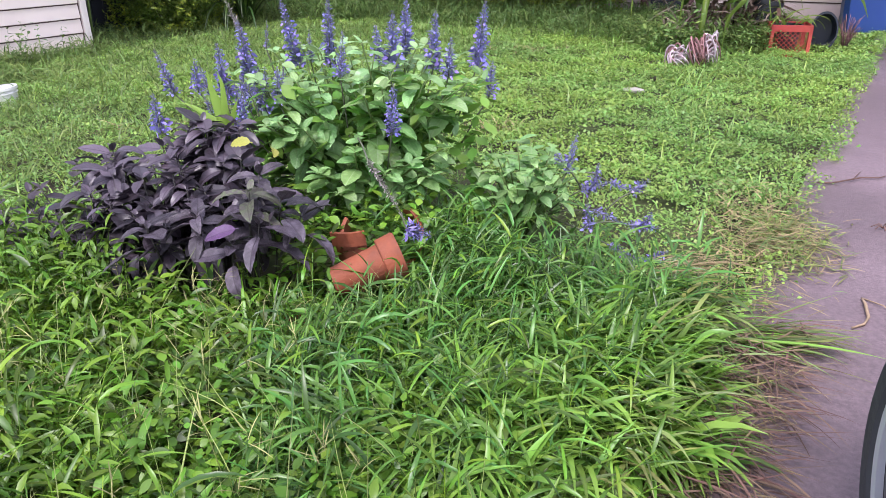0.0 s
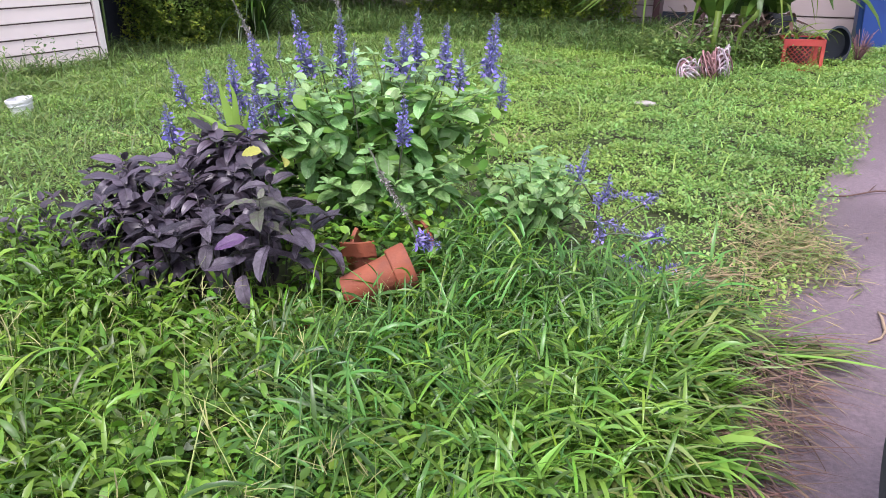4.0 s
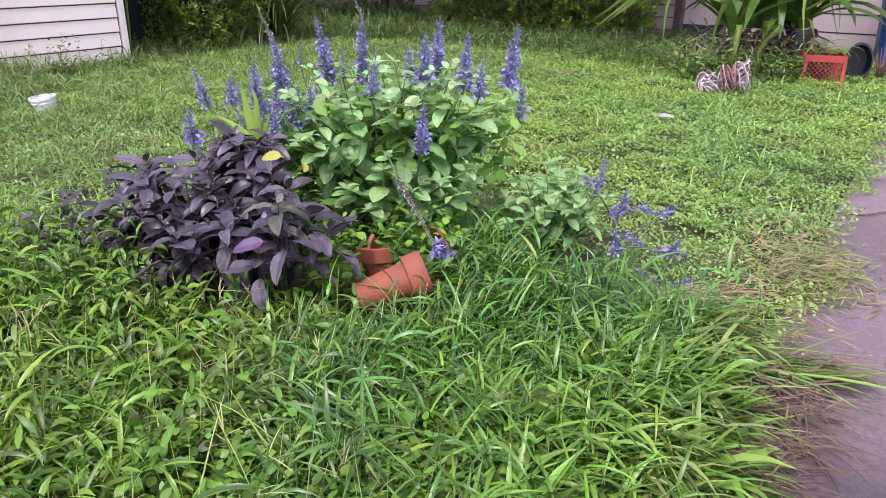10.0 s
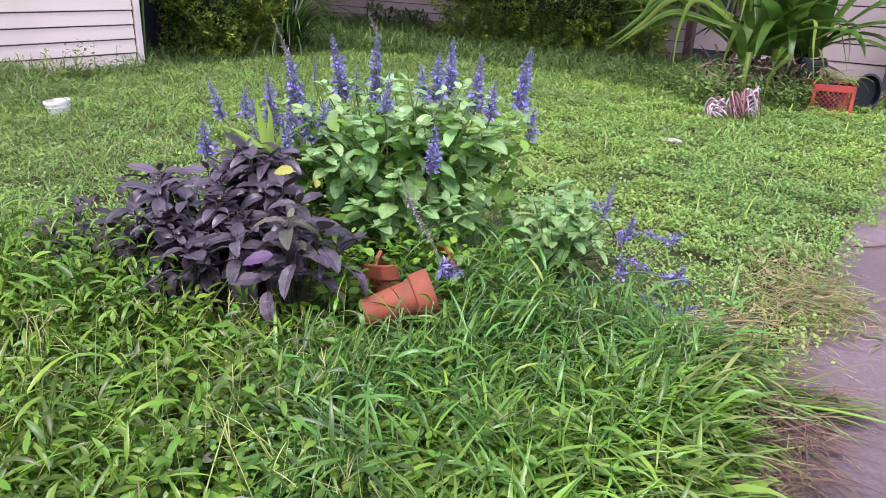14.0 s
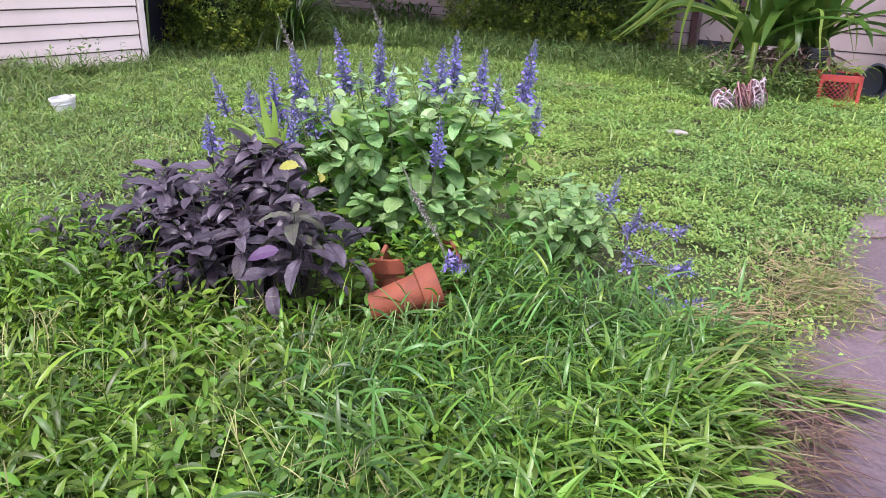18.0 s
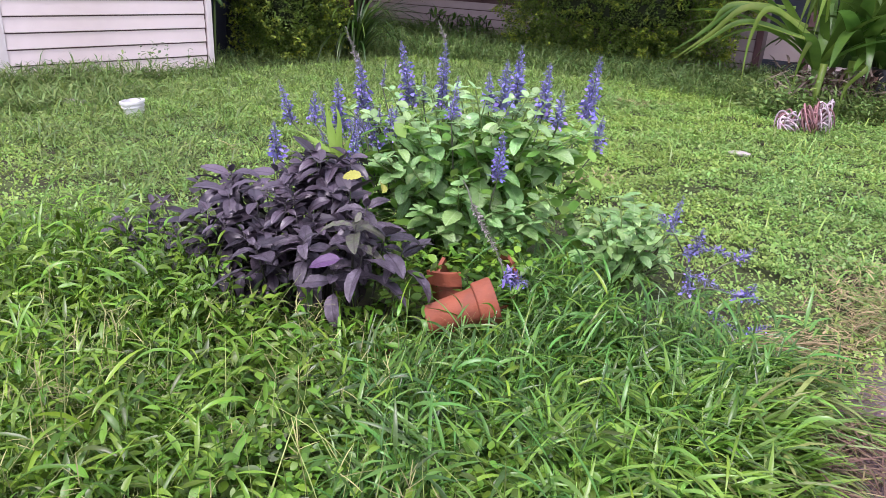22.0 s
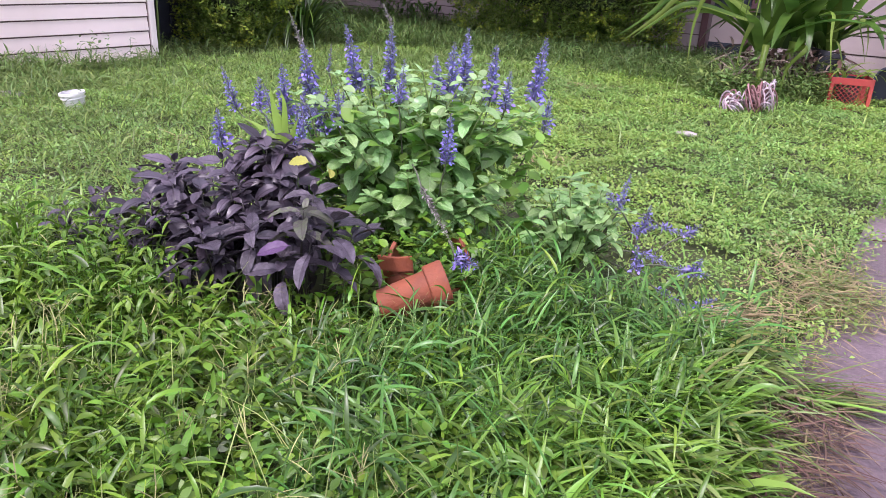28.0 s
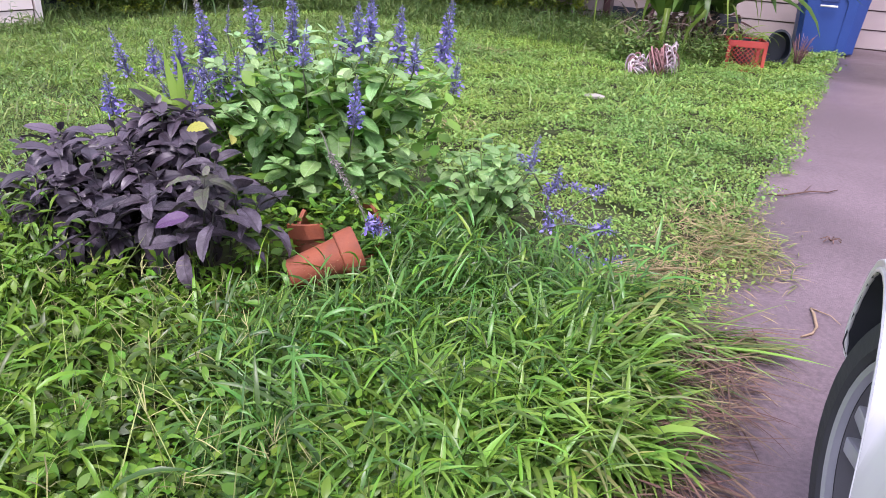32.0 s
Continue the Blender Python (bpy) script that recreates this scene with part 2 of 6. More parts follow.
FLORET = material("violet_floret", (0.30, 0.25, 0.72), 0.55, 0.15, 30, island=True, translucent=0.25, hue=0.02)
CALYX = material("blue_grey_calyx", (0.20, 0.195, 0.39), 0.7, 0.15, 30, island=True, hue=0.02)
FINE = material("pale_fine_stem", (0.30, 0.37, 0.12), 0.6, 0.2, 5, island=True, translucent=0.2)
SPENT = material("spent_calyx", (0.30, 0.27, 0.26), 0.8, 0.2, 30, island=True)
# paler second tone: silvery leaf patches, with sky sheen painted into them
PURPLE = material("purple_black_leaf", (0.052, 0.040, 0.054), 0.40, 0.20, 10, obj_random=True, contrast=0.45, translucent=0.05, hue=0.03, bump=0.35, bump_scale=45, second=(0.108, 0.088, 0.116), second_scale=4, second_amount=0.8, spec=0.6, rib=(0.026, 0.018, 0.026))
PURPLE_FAR = material("purple_black_far_leaf", (0.052, 0.040, 0.054), 0.40, 0.20, 10, island=True, contrast=0.45, translucent=0.05, hue=0.03, second=(0.108, 0.088, 0.116), second_scale=4, second_amount=0.8, spec=0.6, rib=(0.026, 0.018, 0.026))
PURPLE_GREEN = material("greenish_purple_leaf", (0.12, 0.145, 0.08), 0.4, 0.15, 10, obj_random=True, translucent=0.15, bump=0.3, bump_scale=45, second=(0.10, 0.075, 0.09), second_scale=9, second_amount=0.7, rib=(0.07, 0.06, 0.05))
BRIGHT_PURPLE = material("bright_purple_leaf", (0.095, 0.045, 0.118), 0.3, 0.15, 10, bump=0.3, bump_scale=45, rib=(0.06, 0.028, 0.07))
YELLOW = material("yellow_leaf", (0.42, 0.44, 0.09), 0.5, 0.15, 20, translucent=0.25, second=(0.35, 0.33, 0.05), second_scale=40, second_amount=0.7)
LIME = material("lime_blade", (0.24, 0.40, 0.06), 0.45, 0.1, 6, translucent=0.30)
HEDGE = material("hedge_leaf", (0.165, 0.262, 0.046), 0.42, 0.2, 4, island=True, translucent=0.30, hue=0.02, contrast=0.5)
HEDGE_TIP = material("hedge_new_growth", (0.36, 0.45, 0.055), 0.42, 0.2, 4, island=True, translucent=0.32, hue=0.02, contrast=0.4)
# near-black for the solid core: the shade inside the bushes as a colour
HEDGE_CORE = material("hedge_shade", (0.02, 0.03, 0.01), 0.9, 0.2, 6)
STRAP = material("strap_leaf", (0.070, 0.150, 0.024), 0.36, 0.14, 3, obj_random=True, translucent=0.32, hue=0.02, second=(0.12, 0.22, 0.035), second_scale=3, second_amount=0.6)
STRAP_DARK = material("dark_strap_leaf", (0.034, 0.075, 0.016), 0.42, 0.14, 3, obj_random=True, translucent=0.2, hue=0.02)
STRAP_LIGHT = material("pale_strap_leaf", (0.17, 0.28, 0.04), 0.4, 0.14, 3, obj_random=True, translucent=0.30, second=(0.27, 0.32, 0.07), second_scale=6, second_amount=0.5)
DRY = material("dry_leaf", (0.16, 0.09, 0.07), 0.8, 0.25, 8, obj_random=True)
DEAD = material("withered_leaf", (0.21, 0.165, 0.125), 0.85, 0.25, 8, island=True, hue=0.03, contrast=0.6)
PETAL = material("wilted_petal", (0.72, 0.64, 0.68), 0.6, 0.1, 12, translucent=0.2, obj_random=True, second=(0.40, 0.19, 0.24), second_scale=32, second_amount=0.6)
PETAL_DARK = material("maroon_petal", (0.24, 0.12, 0.12), 0.6, 0.15, 12, obj_random=True)
CRATE_RED = material("red_plastic", (0.38, 0.042, 0.036), 0.45, 0.06, 5, second=(0.5, 0.10, 0.06), second_scale=4)
BLACK = material("black_plastic", (0.025, 0.027, 0.034), 0.45, 0.15, 5)
BUCKET = material("dark_blue_plastic", (0.022, 0.030, 0.048), 0.45, 0.15, 5)
# bin blue darkened to paint the shade of the front recess
BLUE_SHADE = material("bin_recess_shade", (0.012, 0.036, 0.15), 0.55, 0.06, 4)
BLUE = material("blue_bin_plastic", (0.019, 0.060, 0.25), 0.5, 0.06, 4, 0.05, 90)
WHITE = material("white_plastic", (0.78, 0.78, 0.77), 0.4, 0.06, 8, second=(0.55, 0.54, 0.50), second_scale=9, second_amount=0.5)
CARPAINT = material("white_car_paint", (0.80, 0.80, 0.84), 0.18, 0.02, 3)
RUBBER = material("tyre_rubber", (0.042, 0.044, 0.052), 0.7, 0.15, 12, 0.2, 60)
ALLOY = material("alloy_wheel", (0.52, 0.53, 0.58), 0.32, 0.06, 6, metal=0.35)
LINER = material("black_liner", (0.040, 0.044, 0.056), 0.85, 0.2, 8, spec=0.2)
BARREL = material("dark_wheel_barrel", (0.15, 0.15, 0.165), 0.5, 0.1, 8)
STONE = material("pale_stone", (0.36, 0.33, 0.30), 0.9, 0.2, 12, 0.5, 30)
LAMP = material("lamp_lens", (0.6, 0.6, 0.62), 0.1, 0.05, 4)


# ---- mesh helpers ----
def part(name, data, mat, parent=None, label="", m=None):
    """One mesh object, from a bmesh or a mesh, under a thing or a part."""
    if isinstance(data, bmesh.types.BMesh):
        me = bpy.data.meshes.new(name)
        data.to_mesh(me)
        data.free()
    else:
        me = data
    if mat and not me.materials:
        me.materials.append(mat)
    ob = new(name, me)
    if parent:
        ob.parent = parent
    if m is not None:
        ob.matrix_basis = m
    if label:
        ob["label"] = label
    return ob


def thing(name, m, label, category, group="", kind=""):
    ob = new(name)
    ob.empty_display_size = 0.05
    ob.matrix_basis = m
    return tagged(ob, label, category, group, kind)


def box(bm, lo, hi, bevel=0.0):
    lo, hi = Vector(lo), Vector(hi)
    res = bmesh.ops.create_cube(bm, size=1, matrix=Matrix.Translation((lo + hi) / 2) @ Matrix.Diagonal((*(hi - lo), 1)))
    if bevel:
        edges = {e for v in res["verts"] for e in v.link_edges}
        bmesh.ops.bevel(bm, geom=list(edges), offset=bevel, segments=2, affect="EDGES", profile=0.6)
    return bm


def boxed(lo, hi, bevel=0.0):
    return box(bmesh.new(), lo, hi, bevel)


def smooth(me):
    me.polygons.foreach_set("use_smooth", [True] * len(me.polygons))
    return me


def np_mesh(name, verts, faces, is_smooth=True):
    """A mesh from arrays of corners and quads."""
    verts, faces = np.asarray(verts, np.float32), np.asarray(faces, np.int32)
    me = bpy.data.meshes.new(name)
    k = faces.shape[1]
    me.vertices.add(len(verts))
    me.vertices.foreach_set("co", verts.ravel())
    me.loops.add(faces.size)
    me.loops.foreach_set("vertex_index", faces.ravel())
    me.polygons.add(len(faces))
    me.polygons.foreach_set("loop_start", np.arange(0, faces.size, k, dtype=np.int32))
    me.update(calc_edges=True)
    if is_smooth:
        smooth(me)
    return me


def ribbons(base, heading, rise, curl, length, width, profile, fold=0.0, twist=None):
    """Many blades or leaves at once. They start at base, rise by that angle, and bend down by curl along their length."""
    base = np.asarray(base, float)
    k, r = len(base), len(profile)
    s = np.linspace(0, 1, r)
    ang = rise[:, None] - curl[:, None] * s[None]
    step = length[:, None] / (r - 1)
    along = np.concatenate([np.zeros((k, 1)), np.cumsum(np.cos(ang[:, :-1]) * step, 1)], 1)
    up = np.concatenate([np.zeros((k, 1)), np.cumsum(np.sin(ang[:, :-1]) * step, 1)], 1)
    ch, sh = np.cos(heading)[:, None], np.sin(heading)[:, None]
    mid = np.stack([base[:, :1] + ch * along, base[:, 1:2] + sh * along, base[:, 2:] + up], -1)
    tw = np.zeros(k) if twist is None else twist
    side = np.stack([-sh * np.cos(tw)[:, None] + 0 * s, ch * np.cos(tw)[:, None] + 0 * s, np.sin(tw)[:, None] + 0 * s], -1)
    half = 0.5 * width[:, None] * np.asarray(profile)[None]
    cols = [mid - side * half[..., None], mid + side * half[..., None]]
    if fold:
        lower = mid.copy()
        lower[..., 2] -= half * fold
        cols.insert(1, lower)
    c = len(cols)
    verts = np.stack(cols, 2).reshape(-1, 3)
    i = (np.arange(k)[:, None, None] * r + np.arange(r - 1)[None, :, None]) * c + np.arange(c - 1)[None, None]
    faces = np.stack([i, i + 1, i + 1 + c, i + c], -1).reshape(-1, 4)
    return verts, faces


def flakes(base, heading, pitch, length, width, roll):
    """Many small rhombic leaves of one face each, a little bent across the middle."""
    ch, sh, cp, sp = np.cos(heading), np.sin(heading), np.cos(pitch), np.sin(pitch)
    out = np.stack([ch * cp, sh * cp, sp], -1) * length[:, None]
    side = np.stack([-sh * np.cos(roll), ch * np.cos(roll), np.sin(roll)], -1) * (0.5 * width)[:, None]
    lift = np.stack([0 * ch, 0 * ch, 0.12 * length], -1)
    verts = np.stack([base, base + 0.45 * out + side + lift, base + out, base + 0.45 * out - side + lift], 1).reshape(-1, 3)
    i = np.arange(len(base))[:, None] * 4
    return verts, np.concatenate([i, i + 3, i + 2, i + 1], 1)


BLADE = (0.55, 0.95, 1.0, 0.85, 0.5, 0.04)
SHORT = (0.6, 1.0, 0.7, 0.05)
OVATE = (0.08, 0.75, 1.0, 0.72, 0.05)
STRAPPED = (0.55, 0.85, 1.0, 1.0, 0.92, 0.75, 0.45, 0.05)
TINY = (0.7, 1.0, 0.05)
rng = np.random.default_rng(5)


def merged(chunks):
    verts, faces, n = [], [], 0
    for v, f in chunks:
        verts.append(v)
        faces.append(f + n)
        n += len(v)
    return np.concatenate(verts), np.concatenate(faces)


def stuff(name, chunks, mat, label, category):
    me = np_mesh(name, *merged(chunks))
    return tagged(part(name, me, mat), label, category, kind="stuff")


def lathe(profile, turns=32, start=0.0, sweep=360.0):
    """A bmesh turned round z from (radius, height) pairs."""
    bm = bmesh.new()
    full = sweep >= 359.9
    rings = []
    for k in range(turns if full else turns + 1):
        a = radians(start + sweep * k / turns)
        rings.append([bm.verts.new((r * math.cos(a), r * math.sin(a), z)) for r, z in profile])
    for k in range(turns):
        a, b = rings[k], rings[(k + 1) % len(rings)]
        for j in range(len(profile) - 1):
            bm.faces.new((a[j], b[j], b[j + 1], a[j + 1]))
    bmesh.ops.remove_doubles(bm, verts=bm.verts, dist=1e-5)
    bmesh.ops.recalc_face_normals(bm, faces=bm.faces)
    for f in bm.faces:
        f.smooth = True
    for e in bm.edges:
        if len(e.link_faces) == 2 and e.calc_face_angle(0.0) > 0.55:
            e.smooth = False
    return bm


def tube(points, radii, sides=6):
    """A bmesh pipe along points."""
    bm = bmesh.new()
    rings = []
    pts = [Vector(p) for p in points]
    for k, p in enumerate(pts):
        d = (pts[min(k + 1, len(pts) - 1)] - pts[max(k - 1, 0)]).normalized()
        a = d.cross(Vector((0.3, 0.9, 0.31))).normalized()
        b = d.cross(a)
        r = radii if isinstance(radii, float) else radii[k]
        rings.append([bm.verts.new(p + (a * math.cos(6.2832 * j / sides) + b * math.sin(6.2832 * j / sides)) * r) for j in range(sides)])
    for a, b in zip(rings, rings[1:]):
        for j in range(sides):
            bm.faces.new((a[j], a[(j + 1) % sides], b[(j + 1) % sides], b[j])).smooth = True
    bm.faces.new(rings[0][::-1])
    bm.faces.new(rings[-1])
    return bm


def bend(a, b, sag, steps=6):
    a, b = Vector(a), Vector(b)
    return [a.lerp(b, k / steps) + Vector((0, 0, sag * 4 * (k / steps) * (1 - k / steps))) for k in range(steps + 1)]


# ---- ground and drive ----
def build_ground():
    s = np.linspace(-1, 1, 91)
    c = np.sign(s) * np.abs(s) ** 3.2 * 350
    gx, gy = np.meshgrid(c, c + 3, indexing="ij")
    h = 0.012 * np.sin(gx * 2.1 + 0.7 * gy) * np.cos(gy * 1.7) - 0.016
    lat = gx * N.x + gy * N.y
    h = np.where(lat > -0.5, -0.03, h)
    h = np.where((np.abs(gx) > 20) | (np.abs(gy) > 25), -0.03, h)
    k = len(s)
    i = (np.arange(k - 1)[:, None] * k + np.arange(k - 1)[None]).ravel()
    me = np_mesh("ground", np.stack([gx, gy, h], -1).reshape(-1, 3), np.stack([i, i + k, i + k + 1, i + 1], -1))
    tagged(part("ground", me, SOIL), "dark damp soil with thin green cover under the lawn", "ground", kind="structure")


def build_drive():
    joints = (-9.0, -5.2, -1.4, 10.32)
    drive = thing("driveway", Matrix.Identity(4), "damp mauve-grey concrete driveway with darker stains", "driveway", kind="structure")
    for a, b in zip(joints, joints[1:]):
        bm = boxed((-0.22, a + 0.006, -0.12), (3.3, b - 0.006, 0.006), 0.006)
        bm.transform(lie(0, 0))
        part("slab", bm, CONCRETE, drive)


build_ground()
build_drive()


# ---- house, wing and hedge ----
def board_mesh(length, height):
    """A lap-siding board that leans out at its foot; x along the wall, y outward."""
    bm = bmesh.new()
    # stops short at the top: the dark core behind draws the shadow line
    shape = [(0.002, height - 0.012), (0.010, height - 0.012), (0.024, 0.004), (0.022, 0), (0.002, 0)]
    ends = []
    for x in (0, length):
        ends.append([bm.verts.new((x, y, z)) for y, z in shape])
    for j in range(5):
        bm.faces.new((ends[0][j], ends[0][(j + 1) % 5], ends[1][(j + 1) % 5], ends[1][j]))
    bm.faces.new(ends[0][::-1])
    bm.faces.new(ends[1])
    bmesh.ops.recalc_face_normals(bm, faces=bm.faces)
    me = bpy.data.meshes.new("board")
    bm.to_mesh(me)
    bm.free()
    return me


def siding_run(parent, frame_m, length, height, first, top, mat, holes=()):
    """Lap boards on one stretch of wall; holes are (x0, x1, z0, z1)."""
    z = first
    meshes = {}
    while z < top:
        spans = [(0.0, length)]
        for x0, x1, z0, z1 in holes:
            if z + height > z0 + 0.01 and z < z1 - 0.01:
                spans = [s for a, b in spans for s in ((a, min(b, x0)), (max(a, x1), b)) if s[1] - s[0] > 0.03]
        for a, b in spans:
            key = round(b - a, 3)
            if key not in meshes:
                meshes[key] = board_mesh(b - a, height)
            part("board", meshes[key], mat, parent, m=frame_m @ Matrix.Translation((a, 0, z)))
        z += height


# frames of the two walls: x along the wall, y out of it
WING_LAT, WING_A, WING_B = -6.65, 2.45, 4.38
WING_FACE = Matrix.Translation(at(WING_LAT, WING_B)) @ Matrix((( -U.x, N.x, 0, 0), (-U.y, N.y, 0, 0), (0, 0, 1, 0), (0, 0, 0, 1)))
HOUSE_ALONG = 10.4
HOUSE_FACE = Matrix.Translation(at(0, HOUSE_ALONG)) @ Matrix(((-N.x, -U.x, 0, 0), (-N.y, -U.y, 0, 0), (0, 0, 1, 0), (0, 0, 0, 1)))


def build_wing():
    wing = thing("wall_west", Matrix.Identity(4), "pinkish-white lap-sided wall of a low outbuilding standing in the grass", "wall", kind="structure")
    def put(name, lo, hi, mat, label="", bevel=0.0):
        bm = boxed(lo, hi, bevel)
        bm.transform(WING_FACE)
        return part(name, bm, mat, wing, label)
    put("wall_core", (0.0, -3.6, -0.1), (4.5, 0.0, 2.7), MAROON)
    siding_run(wing, WING_FACE @ Matrix.Translation((0.06, 0, 0)), 1.86, 0.133, -0.06, 2.6, SIDING)
    siding_run(wing, WING_FACE @ Matrix.Translation((2.005, 0, 0)), 2.445, 0.133, -0.06, 2.6, SIDING)
    put("corner_trim", (-0.02, -0.02, 0.0), (0.04, 0.032, 2.65), TRIM, "white corner trim board", 0.004)
    put("joint_trim", (1.925, 0.001, -0.05), (2.000, 0.03, 2.65), TRIM, "white vertical trim board", 0.004)
    put("skirting", (0.0, -0.02, -0.1), (4.5, 0.001, -0.03), DARKWOOD_SHADE)
    roof = thing("roof", Matrix.Identity(4), "brown shingled shed roof over the outbuilding", "roof", kind="structure")
    bm = boxed((-0.3, -4.0, 2.72), (4.8, 0.35, 2.86), 0.01)
    bm.transform(WING_FACE)
    part("roof_deck", bm, ROOFING, roof)
    # added near-black boards stand for the shadowed opening beside the outbuilding
    fence = thing("fence", Matrix.Identity(4), "near-black boards standing for the shaded gap beside the outbuilding", "fence", kind="structure")
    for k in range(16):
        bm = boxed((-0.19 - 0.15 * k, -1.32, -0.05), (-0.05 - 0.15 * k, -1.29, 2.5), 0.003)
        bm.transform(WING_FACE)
        part("slat", bm, DARKWOOD_SHADE, fence)
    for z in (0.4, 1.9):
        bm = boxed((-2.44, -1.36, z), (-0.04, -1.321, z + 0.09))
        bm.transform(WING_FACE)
        part("rail", bm, DARKWOOD_SHADE, fence)


def build_house():
    # x runs from the drive side to the far end: x = -lat
    house = thing("wall_north", Matrix.Identity(4), "pinkish-beige lap-sided house wall, darkened for eave shade, with maroon window trim", "wall", kind="structure")
    def put(name, lo, hi, mat, label="", bevel=0.0, parent=house):
        bm = boxed(lo, hi, bevel)
        bm.transform(HOUSE_FACE)
        return part(name, bm, mat, parent, label)
    windows = [(8.07, 9.16, 0.76, 1.95), (6.70, 7.70, 0.76, 1.95)]
    door = (2.52, 3.05, 0.02, 2.05)
    put("wall_core", (-4.0, -0.2, -0.1), (door[0], 0.0, 2.75), MAROON)
    put("wall_core", (door[0], -0.2, door[3]), (door[1], 0.0, 2.75), MAROON)
    put("wall_core", (door[1], -0.2, -0.1), (6.70, 0.0, 2.75), MAROON)
    put("wall_core", (6.70, -0.2, -0.1), (12.0, 0.0, 0.76), MAROON)
    put("wall_core", (6.70, -0.2, 1.95), (12.0, 0.0, 2.75), MAROON)
    put("wall_core", (7.70, -0.2, 0.76), (8.07, 0.0, 1.95), MAROON)
    put("wall_core", (9.16, -0.2, 0.76), (12.0, 0.0, 1.95), MAROON)
    siding_run(house, HOUSE_FACE @ Matrix.Translation((-4.0, 0, 0)), 4.0 + door[0] - 0.09, 0.22, 0.01, 2.6, SIDING_SHADED)
    siding_run(house, HOUSE_FACE @ Matrix.Translation((door[1] + 0.09, 0, 0)), 3.2, 0.165, -0.03, 2.6, SIDING_SHADED)
    holes = [(a - 6.34 - 0.2, b - 6.34 + 0.2, z0 - 0.03, z1 + 0.1) for a, b, z0, z1 in windows]
    siding_run(house, HOUSE_FACE @ Matrix.Translation((6.34, 0, 0)), 5.6, 0.13, 0.01, 2.6, SIDING_SHADED, holes)
    for n, (a, b, z0, z1) in enumerate(windows):
        w = thing("window_%d" % (n + 1), Matrix.Identity(4), "dark sash window with maroon side trim and pale frame", "window", kind="structure")
        put("pane", (a + 0.052, -0.09, z0 + 0.05), (b - 0.05, -0.08, z1 - 0.05), GLASSY, parent=w)
        put("backing", (a, -0.19, z0), (b, -0.17, z1), DARKWOOD_SHADE, parent=w)
        for lo, hi in (((a, -0.1, z0), (a + 0.05, 0.03, z1)), ((b - 0.05, -0.1, z0), (b, 0.03, z1)), ((a, -0.1, z1 - 0.05), (b, 0.03, z1)), ((a + 0.052, -0.1, (z0 + z1) / 2), (b - 0.052, -0.06, (z0 + z1) / 2 + 0.04))):
            put("window_frame", lo, hi, TRIM, parent=w)
        put("window_sill", (a - 0.02, -0.1, z0 - 0.035), (b + 0.02, 0.06, z0 - 0.002), TRIM, "pale sill", 0.004, w)
        put("side_trim", (b + 0.022, 0.001, z0 - 0.09), (b + (0.20 if n == 0 else 0.345), 0.035, z1 + 0.06), MAROON, "maroon side board", 0.004, w)
    d = thing("door_1", Matrix.Identity(4), "white low door in a dark brown frame behind the strap-leaved plant", "door", kind="structure")
    put("door_panel", (door[0] + 0.03, -0.09, 0.22), (door[1] - 0.03, -0.05, 0.56), SIDING_SHADED, "pale lower panel", 0.0, d)
    # dark upper panel added for the darkness that the leaves make here
    put("door_upper_dark", (door[0] + 0.03, -0.09, 0.562), (door[1] - 0.03, -0.05, door[3] - 0.03), DARKWOOD_SHADE, "dark upper panel standing for the darkness behind the leaves", 0.0, d)
    put("kick_board", (door[0] + 0.03, -0.10, 0.0), (door[1] - 0.03, -0.04, 0.218), DARKWOOD_SHADE, "black kick board", 0.0, d)
    for x in (door[0] - 0.085, door[1] - 0.005):
        put("door_frame", (x, -0.1, -0.05), (x + 0.09, 0.04, door[3] + 0.08), MAROON, "dark brown post", 0.004, d)
    roof = thing("roof", Matrix.Identity(4), "brown shingled eaves over the house wall with an added shade roof", "roof", kind="structure")
    bm = boxed((-4.5, -5.0, 2.78), (12.4, 0.95, 2.92), 0.01)
    bm.transform(HOUSE_FACE)
    part("roof_deck", bm, ROOFING, roof)
    # unseen slab in front of the eaves, added to shade wall and lily
    bm = boxed((2.3, 0.96, 2.55), (12.4, 3.2, 2.69), 0.01)
    bm.transform(HOUSE_FACE)
    part("shade_roof", bm, ROOFING, roof)
    # added wall: blocks light at the far end, shade put into its dark brown
    side = thing("wall_side", Matrix.Identity(4), "added lap-sided side wall, its dark brown standing for deep shade", "wall", kind="structure")
    bm = boxed((10.42, 0.03, -0.1), (10.6, 3.4, 2.54))
    bm.transform(HOUSE_FACE)
    part("wall_core", bm, MAROON, side)
    turned = HOUSE_FACE @ Matrix.Translation((10.42, 0.03, 0)) @ Matrix(((0, -1, 0, 0), (1, 0, 0, 0), (0, 0, 1, 0), (0, 0, 0, 1)))
    siding_run(side, turned, 3.36, 0.13, 0.01, 2.4, MAROON)


build_wing()
build_house()


# ---- grass and weeds ----
def scatter(k, lat0, lat1, al0, al1):
    lat, al = rng.uniform(lat0, lat1, k), rng.uniform(al0, al1, k)
    return np.stack([lat * N.x + al * U.x, lat * N.y + al * U.y, np.full(k, -0.01)], -1)


def scatter_xy(k, x0, x1, y0, y1):
    return np.stack([rng.uniform(x0, x1, k), rng.uniform(y0, y1, k), np.full(k, -0.01)], -1)


def lat_of(p):
    return p[:, 0] * N.x + p[:, 1] * N.y


def along_of(p):
    return p[:, 0] * U.x + p[:, 1] * U.y


